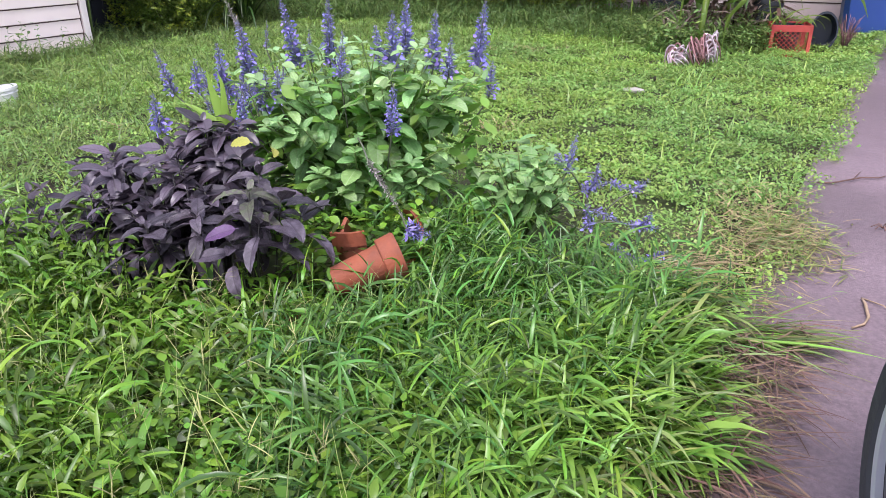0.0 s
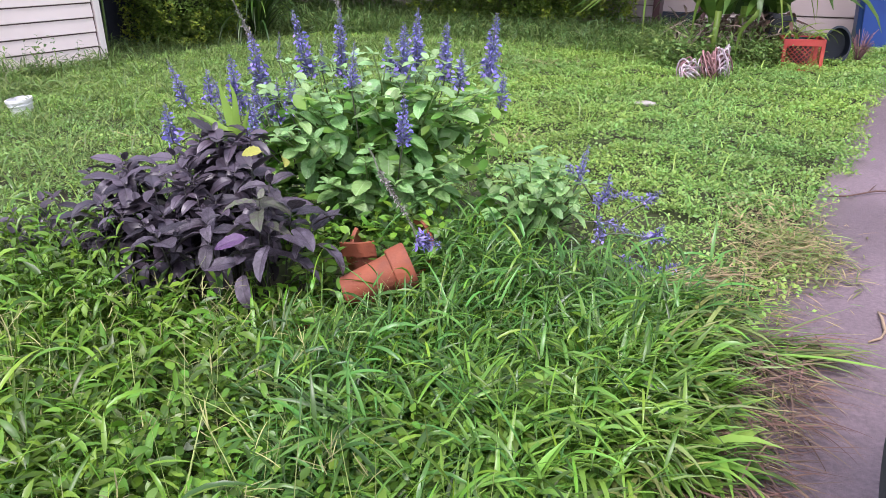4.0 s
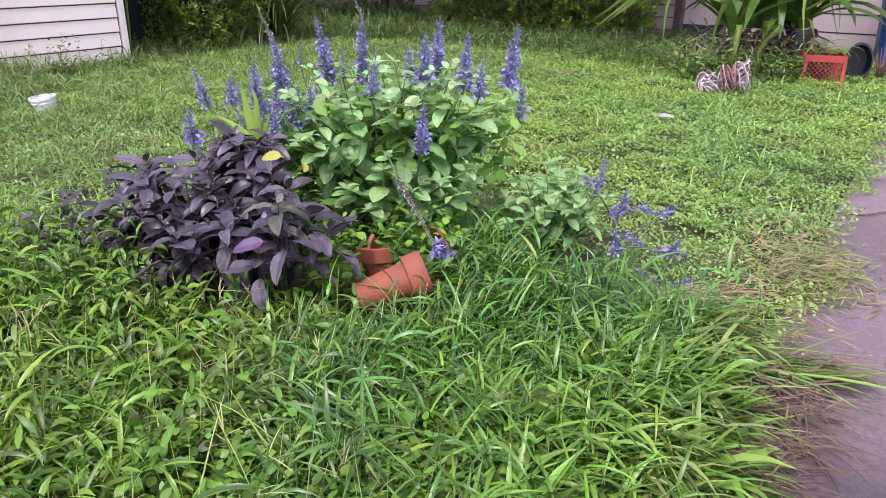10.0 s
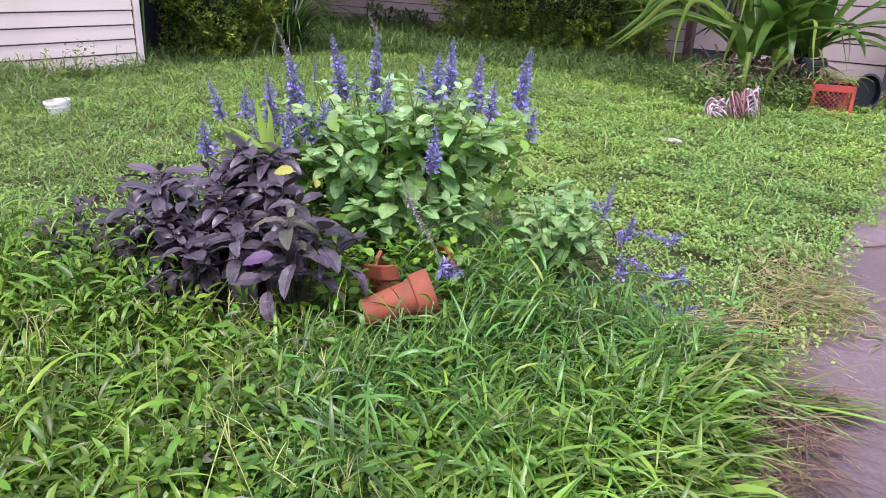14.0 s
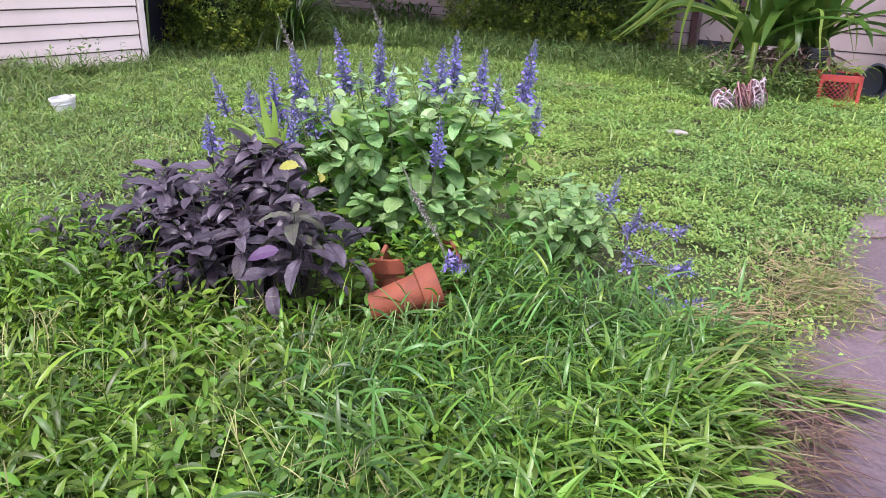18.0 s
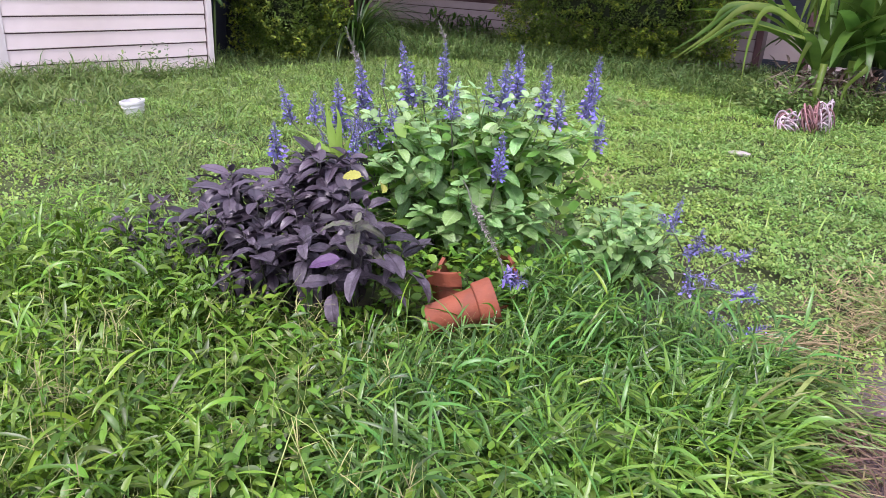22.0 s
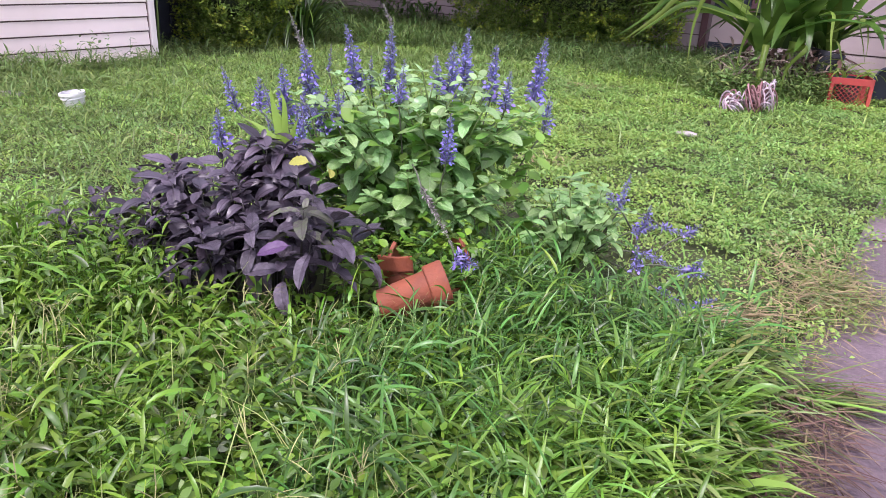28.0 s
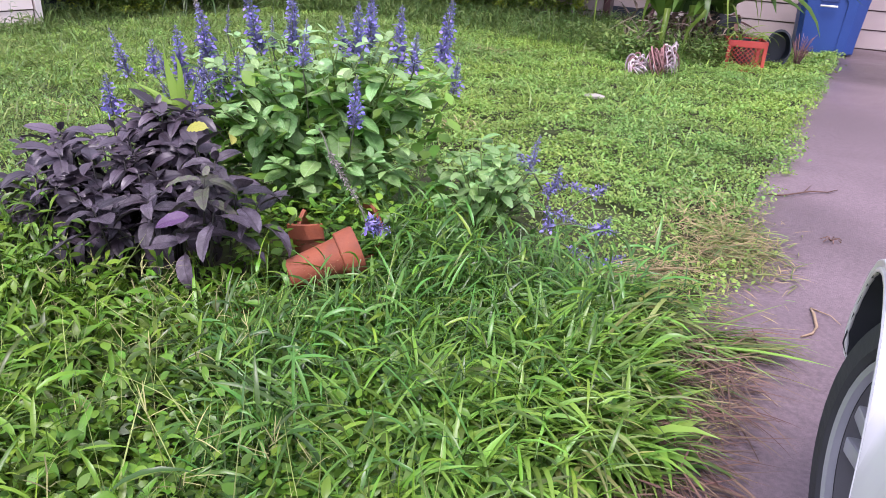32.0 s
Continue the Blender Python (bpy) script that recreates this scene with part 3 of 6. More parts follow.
def patchy(p, scale=1.3, seed=0.0):
    """A slow wave over the ground, 0 to 1."""
    x, y = p[:, 0] * scale + seed, p[:, 1] * scale - seed
    return 0.5 + 0.25 * (np.sin(x * 2.3 + 1.3 * np.sin(y * 1.7)) + np.sin(y * 2.9 + 1.1 * np.cos(x * 2.1)))


def mounds(p):
    """Uneven clumps of the lawn, 0 in the hollows to 1 on top."""
    x, y = p[:, 0], p[:, 1]
    w = np.sin(9 * x + 2.2 * np.sin(7 * y)) + np.sin(11 * y + 2.0 * np.sin(8 * x + 1)) + 0.8 * np.sin(23 * x + 13 * y + 2 * np.sin(9 * y)) + 0.8 * np.sin(19 * y - 14 * x + 1.5 * np.sin(12 * x))
    return np.clip(0.5 + 0.2 * w, 0, 1)


def weeds(p, leaf, height, per=5, profile=OVATE, fold=0.25, slim=(0.4, 0.65)):
    """Low plantlets with a few ovate leaves each."""
    k = len(p)
    q = np.repeat(p, per, 0)
    m = k * per
    lf = np.repeat(np.broadcast_to(leaf, (k,)), per) * rng.uniform(0.6, 1.3, m)
    q = q + np.stack([rng.normal(0, 1.0, m) * lf, rng.normal(0, 1.0, m) * lf, np.repeat(np.broadcast_to(height, (k,)), per) * rng.uniform(0.1, 1.0, m)], -1)
    if profile is None:
        return flakes(q, rng.uniform(0, 6.283, m), rng.normal(0.2, 0.45, m), lf, lf * rng.uniform(0.5, 0.8, m), rng.normal(0, 0.5, m))
    return ribbons(q, rng.uniform(0, 6.283, m), rng.uniform(-0.1, 0.9, m), rng.uniform(0.2, 1.0, m), lf, lf * rng.uniform(*slim, m), profile, fold, rng.normal(0, 0.45, m))


def blades(p, length, width, rise=(1.0, 1.5), curl=(0.3, 1.4), heading=None, spread=0.5, profile=BLADE, fold=0.35):
    k = len(p)
    head = rng.uniform(0, 6.283, k) if heading is None else rng.normal(heading, spread, k)
    ln = rng.uniform(*length, k)
    return ribbons(p, head, rng.uniform(*rise, k), rng.uniform(*curl, k), ln, rng.uniform(*width, k), profile, fold, rng.normal(0, 0.3, k))


TO_DRIVE = math.atan2(N.y, N.x)


def off_bed(p):
    """Leaves out the middle of the planted bed."""
    return p[~(((p[:, 0] + 0.60) ** 2 / 0.38 + (p[:, 1] - 2.16) ** 2 / 0.19 < 1) | ((p[:, 0] + 0.06) ** 2 / 0.030 + (p[:, 1] - 1.93) ** 2 / 0.022 < 1) | ((p[:, 0]) ** 2 / 0.12 + (p[:, 1] - 2.8) ** 2 / 0.06 < 1) | ((p[:, 0] - 0.48) ** 2 / 0.03 + (p[:, 1] - 2.47) ** 2 / 0.03 < 1))]


def culms(p, height, leaves, length, width, profile=BLADE, lean=0.35, heading=None, spread=0.6, fold=0.35):
    """Grass stems with leaves held out at several heights."""
    k = len(p)
    h = rng.uniform(*height, k)
    lean_to = np.stack([rng.normal(0, lean, k), rng.normal(0, lean, k)], -1) * h[:, None]
    h0 = rng.uniform(0, 6.283, k) if heading is None else rng.normal(heading, spread, k)
    chunks = []
    for j in range(leaves):
        s = (j + rng.uniform(0.2, 1.0, k)) / leaves
        q = p + np.column_stack([lean_to * s[:, None], h * s])
        ln = rng.uniform(*length, k) * (0.75 + 0.35 * s)
        chunks.append(ribbons(q, h0 + 3.1416 * j + rng.normal(0, 0.7, k), rng.uniform(0.15, 1.15, k), rng.uniform(0.4, 1.9, k), ln, rng.uniform(*width, k), profile, fold, rng.normal(0, 0.45, k)))
    run = np.hypot(lean_to[:, 0], lean_to[:, 1])
    chunks.append(ribbons(p, np.arctan2(lean_to[:, 1], lean_to[:, 0]), np.arctan2(h, run), 0 * h, np.hypot(h, run), np.full(k, 0.003), (1, 0.7), 0.0))
    return merged(chunks)


def build_lawn():
    chunks = []
    for a0, a1, k, leaf, height in ((-2.5, 0.6, 5000, 0.026, 0.06), (0.6, 3.1, 22000, 0.018, 0.085), (3.0, 5.0, 29000, 0.020, 0.085), (5.0, 7.4, 28000, 0.022, 0.075), (7.4, 10.3, 19000, 0.029, 0.06)):
        p = scatter(k, -6.5, -0.1, a0, a1)
        edge = -0.15 + 0.05 * np.sin(along_of(p) * 3.1) + 0.035 * np.sin(along_of(p) * 9.7) + 0.035 * rng.normal(size=k) + 0.05 * np.clip((along_of(p) - 5.5) / 1.5, 0, 1)
        p = off_bed(p[(lat_of(p) < edge)])
        d = np.hypot((p[:, 0] + 0.6) / 2.2, (p[:, 1] - 1.55) / 1.25)
        p = p[(p[:, 1] > 2.25) | (d + 0.1 * rng.normal(size=len(p)) > 0.85) | ((p[:, 0] > 0.55) & (p[:, 1] > 1.95))]
        p = p[rng.random(len(p)) < 0.4 + 1.1 * mounds(p)]
        # a shallow hollow worn across the lawn
        p = p[~((np.abs(p[:, 0] - 2.19 - 0.5 * (4.35 - p[:, 1]) ** 2) < 0.05) & (np.abs(p[:, 1] - 4.3) < 0.36) & (rng.random(len(p)) < 0.75))]
        hump = mounds(p)
        size = leaf * rng.choice((0.75, 1.0, 1.35), len(p), p=(0.4, 0.5, 0.1))
        p[:, 2] += 0.5 * height * hump + np.where(lat_of(p) > -0.25, 0.018, 0.0)
        chunks.append(weeds(p, size, height * (0.15 + 0.5 * hump), 5 if a0 > 2 else 4, None, 0.0))
    for lat0, lat1, a0, a1, k in ((3.35, 9.0, -4.0, 10.0, 5000), (-6.5, -0.3, -5.5, -2.4, 2000), (-9.5, -6.5, -5.0, 2.4, 2500)):
        p = scatter(k, lat0, lat1, a0, a1)
        chunks.append(weeds(p, 0.055, 0.07 * mounds(p), 5, None))
    stuff("lawn_weeds", chunks, LAWN, "yellow-green low broadleaf weeds covering the lawn", "lawn")
    chunks = []
    p = scatter(13000, -6.6, -0.15, 1.8, 10.2)
    p = off_bed(p[patchy(p, 0.9, 4.0) > 0.25])
    p = p[(p[:, 1] > 2.3) | (lat_of(p) < -2.2) | ((p[:, 0] > 0.55) & (p[:, 1] > 1.95))]
    p[:, 2] += 0.05 * mounds(p)
    chunks.append(blades(p, (0.06, 0.15), (0.004, 0.009), (0.2, 1.2), (0.6, 1.9), None, 0.5, SHORT, 0.0))
    p = off_bed(scatter(9000, -5.8, -2.4, 1.4, 5.6))
    p[:, 2] += 0.04 * mounds(p)
    chunks.append(blades(p, (0.05, 0.12), (0.004, 0.008), (0.1, 1.0), (0.4, 1.6), None, 0.5, TINY, 0.0))
    for c in range(90):
        lat, al = rng.uniform(-5.8, -0.5), rng.uniform(3.0, 8.5)
        q = np.tile(np.array(at(lat, al, 0.01)), (24, 1)) + rng.normal(0, 0.07, (24, 3)) * (1, 1, 0)
        q = off_bed(q)
        chunks.append(blades(q, (0.08, 0.20), (0.005, 0.010), (0.2, 1.3), (0.6, 2.0), None, 0.5, SHORT, 0.0))
    stuff("lawn_grass", chunks, GRASS_LAWN, "green grass blades among the lawn weeds", "grass")
    chunks = []
    p = scatter(2600, -6.6, -3.0, 7.7, 9.3)
    chunks.append(culms(p, (0.05, 0.26), 4, (0.08, 0.18), (0.007, 0.013), TINY, 0.4, None, 0.6, 0.0))
    p = scatter(3300, -10.5, -6.0, 7.2, 10.3)
    chunks.append(culms(p, (0.06, 0.28), 4, (0.12, 0.26), (0.010, 0.017), TINY, 0.4, None, 0.6, 0.0))
    p = scatter(1800, -3.4, -1.2, 7.4, 10.3)
    chunks.append(culms(p, (0.04, 0.20), 4, (0.07, 0.15), (0.007, 0.012), TINY, 0.4, None, 0.6, 0.0))
    stuff("border_grass", chunks, GRASS_MID, "dull uncut grass along the foot of the house and hedge", "grass")
    chunks = []
    for lo, hi, a0, a1, k, top in ((-6.60, -6.1, 0.9, 7.0, 1500, 0.06), (-6.1, -5.6, 0.9, 7.0, 2000, 0.10), (-5.6, -4.5, 0.9, 7.6, 3000, 0.12), (-4.5, -3.2, 1.6, 7.8, 1900, 0.10), (-9.0, -6.6, 4.5, 7.6, 2600, 0.16)):
        p = scatter(k, lo, hi, a0, a1)
        chunks.append(culms(p, (0.02, top), 4, (0.05, 0.15), (0.004, 0.009), TINY, 0.6, None, 0.6, 0.0))
    for lo, hi, a0, a1, k, top in ((-6.62, -6.2, 1.8, 3.3, 900, 0.24), (-6.3, -5.5, 1.6, 3.2, 900, 0.15), (-6.62, -6.3, 3.4, 4.5, 260, 0.16)):
        p = scatter(k, lo, hi, a0, a1)
        chunks.append(culms(p, (0.04, top), 5, (0.07, 0.18), (0.006, 0.012), TINY, 0.5, None, 0.6, 0.0))
    stuff("rough_grass", chunks, GRASS_DULL, "dull green uncut grass in front of the outbuilding", "grass")
    p = np.concatenate([scatter(6, -6.5, -6.3, 3.4, 3.65), scatter(4, -6.55, -6.3, 3.0, 4.3), scatter(20, -6.55, -6.35, 2.2, 4.2)])
    stuff("wall_weeds", [culms(p[:10], (0.22, 0.42), 14, (0.035, 0.07), (0.014, 0.026), OVATE, 0.25), culms(p[10:], (0.10, 0.24), 10, (0.04, 0.075), (0.014, 0.026), OVATE, 0.4)], GRASS_MID, "tall broadleaf weeds against the outbuilding wall", "weeds")
    p = scatter(1600, -5.4, -3.0, 3.2, 6.0)
    p = p[patchy(p, 1.5, 7.0) > 0.62]
    bare = [np.array((x, y, 0.03)) + rng.normal(0, 1, (n, 3)) * (0.10 * wide, 0.07, 0.012) for x, y, n, wide in ((0.59, 4.05, 60, 1.0), (1.20, 6.95, 110, 2.2), (-0.9, 4.6, 60, 1.4), (-1.6, 4.2, 50, 1.2))]
    p = np.concatenate([p, *bare])
    stuff("dry_thatch", [blades(p, (0.05, 0.13), (0.003, 0.007), (0.1, 0.6), (0.0, 0.5))], STRAW, "straw-brown dead blades lying in the lawn", "dead grass")


def ragged(p):
    """Thins the uncut grass out towards its uneven outer edge, and round the fallen flower spikes."""
    d = np.hypot((p[:, 0] + 0.6) / 2.2, (p[:, 1] - 1.55) / 1.25)
    keep = (d + 0.22 * rng.normal(size=len(p)) < 0.98) & (lat_of(p) < -0.32)
    keep &= ~((p[:, 0] > 0.42) & (p[:, 1] > 1.98) & (rng.random(len(p)) < 0.85))
    keep &= ~((np.hypot((p[:, 0] + 0.50) / 0.36, (p[:, 1] - 1.80) / 0.16) < 1) & (rng.random(len(p)) < 0.35))
    return off_bed(p[keep])


def build_tall_grass():
    lance = (0.25, 0.9, 0.95, 0.55, 0.03)
    # creeping lance-leaved weeds make up most of the near left, grass culms stand among them
    p = ragged(scatter_xy(6400, -2.9, 0.15, 0.2, 2.6))
    p = p[patchy(p, 1.9, 3.0) > 0.16]
    left = p[rng.random(len(p)) < np.clip(0.75 - 1.3 * (p[:, 0] + 0.25), 0.12, 1)]
    chunks = [culms(left[:3000], (0.07, 0.22), 6, (0.035, 0.065), (0.011, 0.019), lance, 0.55), weeds(left[3000:], 0.045, 0.17, 7, lance, 0.3, (0.28, 0.44))]
    p = scatter_xy(330, -1.30, -0.30, 1.74, 1.97)
    chunks.append(culms(p, (0.06, 0.20), 6, (0.035, 0.07), (0.010, 0.018), lance, 0.5))
    p = scatter_xy(260, -1.45, -0.90, 1.92, 2.22)
    chunks.append(culms(p, (0.16, 0.34), 6, (0.035, 0.07), (0.010, 0.018), lance, 0.4))
    p = scatter_xy(220, -1.35, -0.72, 1.82, 2.02)
    chunks.append(culms(p, (0.14, 0.28), 6, (0.035, 0.07), (0.010, 0.018), lance, 0.4))
    p = ragged(scatter_xy(5200, -2.6, 0.5, 0.3, 2.35))
    round_leaf = (np.hypot((p[:, 0] + 0.14) / 0.34, (p[:, 1] - 1.30) / 0.24) < 1)
    near = ~round_leaf & (p[:, 0] < 0.1)
    chunks += [weeds(p[near & (p[:, 0] > -0.55)], 0.036, 0.15, 5, OVATE, 0.0, (0.38, 0.6)), culms(p[near & (p[:, 0] <= -0.55)], (0.06, 0.19), 4, (0.05, 0.10), (0.011, 0.020), lance, 0.5), weeds(p[round_leaf], 0.026, 0.16, 9, OVATE, 0.2, (0.65, 0.85))]
    stuff("broadleaf_weeds", chunks, WEED, "fresh green lance-leaved weeds mixed into the uncut grass", "weeds")
    p = ragged(scatter_xy(2900, -2.9, 0.6, 0.2, 2.6))
    p = p[patchy(p, 1.9, 3.0) > 0.22]
    chunks = [culms(p, (0.08, 0.25), 5, (0.06, 0.12), (0.005, 0.010), BLADE, 0.5)]
    p = ragged(scatter_xy(900, -2.5, -0.7, 0.9, 2.5))
    chunks.append(culms(p, (0.12, 0.29), 5, (0.07, 0.13), (0.007, 0.013), BLADE, 0.45))
    p = ragged(scatter_xy(5200, -2.9, 0.7, 0.2, 2.6))
    chunks.append(blades(p, (0.08, 0.20), (0.003, 0.007), (0.4, 1.5), (0.2, 1.9)))
    p = off_bed(scatter_xy(200, -1.75, -1.2, 1.75, 2.45))
    chunks.append(culms(p, (0.16, 0.34), 5, (0.08, 0.15), (0.006, 0.012)))
    for x, y in ((-0.52, 1.66), (-0.60, 1.72), (-0.86, 1.75), (-0.38, 1.72), (-1.2, 1.9), (-1.35, 1.6), (-0.20, 1.60)):
        q = np.tile(np.array((x, y, -0.01)), (7, 1)) + rng.normal(0, 0.02, (7, 3)) * (1, 1, 0)
        chunks.append(blades(q, (0.18, 0.30), (0.012, 0.020), (0.9, 1.5), (0.9, 2.3)))
    stuff("tall_grass", chunks, GRASS, "lush uncut green grass in front of the flower bed", "grass")
    p = ragged(scatter_xy(3500, -0.28, 0.95, 1.0, 2.45))
    def by_tuft(p):
        """Leaves room for the broad tufts beside the driveway."""
        return p[~((lat_of(p) > -0.85) & (along_of(p) < 1.8) & (rng.random(len(p)) < 0.75))]

    p = by_tuft(p)
    chunks = [culms(p, (0.08, 0.22), 4, (0.07, 0.15), (0.005, 0.011), BLADE, 0.45)]
    p = by_tuft(ragged(scatter_xy(2600, -0.28, 0.85, 1.05, 2.5)))
    chunks.append(blades(p, (0.14, 0.30), (0.005, 0.010), (0.5, 1.45), (0.5, 2.2)))
    stuff("slender_grass", chunks, CULM, "slender blue-green grass between the pot and the driveway", "grass")
    p = ragged(scatter_xy(1700, -2.4, 0.2, 0.5, 2.2))
    p[:, 2] += rng.uniform(0, 0.12, len(p))
    chunks = [blades(p, (0.12, 0.30), (0.0012, 0.0026), (0.0, 1.4), (-0.4, 0.9))]
    for x, y, h, rise, head in ((-0.86, 1.20, 0.44, 1.5, 1.2), (-1.06, 1.28, 0.40, 1.25, 1.0), (-0.42, 1.06, 0.34, 1.2, 1.0), (-0.70, 1.66, 0.40, 1.0, 0.6), (-0.95, 1.10, 0.30, 1.3, 0.8), (-0.25, 1.45, 0.26, 1.2, 1.3)):
        k = np.ones(1)
        chunks.append(ribbons(np.array([(x, y, -0.01)]), head * k, rise * k, 0.15 * k, h * k, 0.0042 * k, (1, 1, 1, 0.9, 0.7, 0.3), 0.5))
    stuff("fine_stems", chunks, FINE, "fine pale stems standing in the uncut grass", "grass")
    p = scatter_xy(420, -0.30, 0.16, 1.72, 2.12)
    q = np.concatenate([scatter_xy(46, -0.33, -0.21, 1.96, 2.30), scatter_xy(40, -0.14, 0.12, 2.10, 2.34)])
    stuff("pot_weeds", [weeds(p, 0.026, 0.06, 5), weeds(q, 0.040, 0.28, 7)], WEED, "low green weeds round the broken pots", "weeds")
    p = scatter_xy(150, -2.2, -0.15, 0.6, 1.95)
    p = np.concatenate([p, scatter_xy(26, -1.05, -0.85, 1.25, 1.5), scatter_xy(10, -0.75, -0.5, 1.68, 1.86)])
    h = rng.uniform(0.14, 0.33, len(p))
    k = len(p)
    lean, head = rng.uniform(0.8, 1.5, k), rng.uniform(0, 6.283, k)
    chunks = [ribbons(p, head, lean, 0 * h, h, np.full(k, 0.0018), (1, 1, 1), 0.3)]
    top = p + np.stack([np.cos(head) * np.cos(lean) * h, np.sin(head) * np.cos(lean) * h, np.sin(lean) * h], -1)
    for j in range(5):
        chunks.append(ribbons(top - np.array([0, 0, 0.008]) * j, rng.uniform(0, 6.283, k), rng.uniform(-0.2, 1.2, k), rng.uniform(-0.3, 0.8, k), rng.uniform(0.03, 0.07, k), np.full(k, 0.0022), (0.8, 1, 1, 0.4), 0.3))
    stuff("seed_heads", chunks, SEED, "thin straw-green seed heads above the uncut grass", "grass")


def build_long_grass():
    def tuft(lat, al, count, size, **kw):
        p = np.tile(np.array(at(lat, al, -0.01)), (count, 1)) + rng.normal(0, size, (count, 3)) * (1, 1, 0)
        return blades(p, **kw)

    chunks, fading = [], []
    # broad fountains of blades, the tallest one in the middle
    for c in range(62):
        lat, al = rng.normal(-0.40, 0.085), rng.uniform(1.28, 1.76)
        chunks.append(tuft(lat, al, 22, 0.024, length=(0.14, 0.27), width=(0.014, 0.026), rise=(0.75, 1.45), curl=(0.6, 2.0), heading=TO_DRIVE - 0.2 + rng.normal(0, 0.6), spread=1.2))
    for c in range(62):
        lat, al = rng.uniform(-0.84, -0.36), rng.uniform(0.78, 1.40)
        chunks.append(tuft(lat, al, 22, 0.026, length=(0.15, 0.27), width=(0.013, 0.024), rise=(0.7, 1.4), curl=(0.8, 2.3), heading=TO_DRIVE - 0.6 + rng.normal(0, 0.6), spread=1.3))
    for c in range(170):
        lat, al = rng.uniform(-0.98, -0.36), rng.uniform(0.70, 1.95)
        chunks.append(tuft(lat, al, 13, 0.03, length=(0.10, 0.22), width=(0.005, 0.011), rise=(0.4, 1.4), curl=(0.6, 2.0), heading=TO_DRIVE - 0.4, spread=1.7))
    # blades that arch over towards the concrete, fading to olive where they lie
    for k, lo, hi, turn in ((300, 0.75, 1.25, -0.75), (320, 1.25, 1.65, -0.40), (340, 1.65, 2.02, 0.15)):
        for out, n, lat0, lat1 in ((chunks, k, -0.56, -0.32), (fading, k // 3, -0.40, -0.24)):
            p = scatter(n, lat0, lat1, lo, hi)
            p[:, 2] = rng.uniform(0.02, 0.11, n)
            out.append(blades(p, (0.11, 0.23), (0.005, 0.013), (0.15, 1.1), (0.8, 2.1), TO_DRIVE + turn, 0.75))
    for lo, hi, turn in ((0.75, 1.35, -0.5), (1.35, 1.9, -0.2)):
        p = scatter(190, -0.34, -0.12, lo, hi)
        p[:, 2] = rng.uniform(0.01, 0.05, 190)
        fading.append(blades(p, (0.08, 0.20), (0.003, 0.007), (-0.1, 0.4), (0.2, 1.2), TO_DRIVE + turn, 0.6))
    # one sheaf combed out flat across the concrete
    for lat, al, n, out in ((-0.36, 1.88, 46, chunks), (-0.22, 1.92, 44, chunks), (-0.13, 1.96, 40, fading), (-0.34, 2.08, 30, chunks)):
        q = np.tile(np.array(at(lat, al, 0.035)), (n, 1)) + rng.normal(0, 0.03, (n, 3)) * (1, 1, 0.4)
        out.append(blades(q, (0.14, 0.32), (0.004, 0.009), (0.0, 0.40), (0.2, 0.8), TO_DRIVE + 0.40, 0.22))
    stuff("long_grass", chunks, GRASS_LONG, "long light-green grass arching out in tufts by the driveway", "grass")
    stuff("fading_grass", fading, OLIVE, "olive fading grass flopped over the driveway edge", "grass")
    p = scatter(1150, -0.40, -0.02, 0.75, 2.1)
    p[:, 2] = 0.010 + rng.uniform(0, 0.05, len(p))
    a = blades(p, (0.08, 0.22), (0.0025, 0.0055), (-0.05, 0.40), (0.0, 0.6), TO_DRIVE - 0.5, 0.75)
    stuff("brown_stems", [a], REDSTRAW, "reddish-brown dead grass stems lying on the concrete", "dead grass")
    p = scatter(700, -0.52, -0.14, 2.1, 3.3)
    p[:, 2] = 0.015 + rng.uniform(0, 0.07, len(p))
    b = blades(p, (0.03, 0.10), (0.002, 0.0045), (-0.1, 0.5), (-0.3, 1.4))
    # a raked heap that spills onto the concrete
    spot = np.column_stack([rng.normal(-0.19, 0.085, 1500).clip(-0.5, 0.02), rng.normal(2.74, 0.15, 1500)])
    p = np.column_stack([spot[:, :1] * N.x + spot[:, 1:] * U.x, spot[:, :1] * N.y + spot[:, 1:] * U.y, 0.012 + rng.uniform(0, 0.06, 1500) * np.clip(-spot[:, 0] / 0.2, 0.15, 1)])
    heap = blades(p[:850], (0.03, 0.10), (0.002, 0.0045), (-0.15, 0.3), (-0.3, 0.6))
    wilted = blades(p[850:], (0.04, 0.11), (0.003, 0.006), (-0.1, 0.4), (-0.3, 0.8))
    stuff("wilted_clippings", [wilted], OLIVE, "wilting grey-green clippings heaped at the driveway edge", "dead grass")
    p = scatter(220, -0.34, 0.0, 0.9, 2.3)
    p[:, 2] = 0.012 + rng.uniform(0, 0.05, len(p))
    c = blades(p, (0.05, 0.14), (0.002, 0.0045), (-0.1, 0.4), (0.0, 0.8), TO_DRIVE - 0.2, 0.9)
    p = np.tile(np.array((0.83, 1.95, 0.125)), (60, 1)) + rng.normal(0, 1, (60, 3)) * (0.06, 0.018, 0.014)
    d = blades(p, (0.14, 0.28), (0.002, 0.005), (0.0, 0.25), (0.2, 0.9), 0.15, 0.16)
    stuff("cut_straw", [b, heap, c, d], STRAW, "tan dry grass clippings at the driveway edge", "dead grass")
    twig = thing("twig", lie(0.095, 2.433, 0.011), "thin pale crooked twig lying on the concrete driveway", "twig")
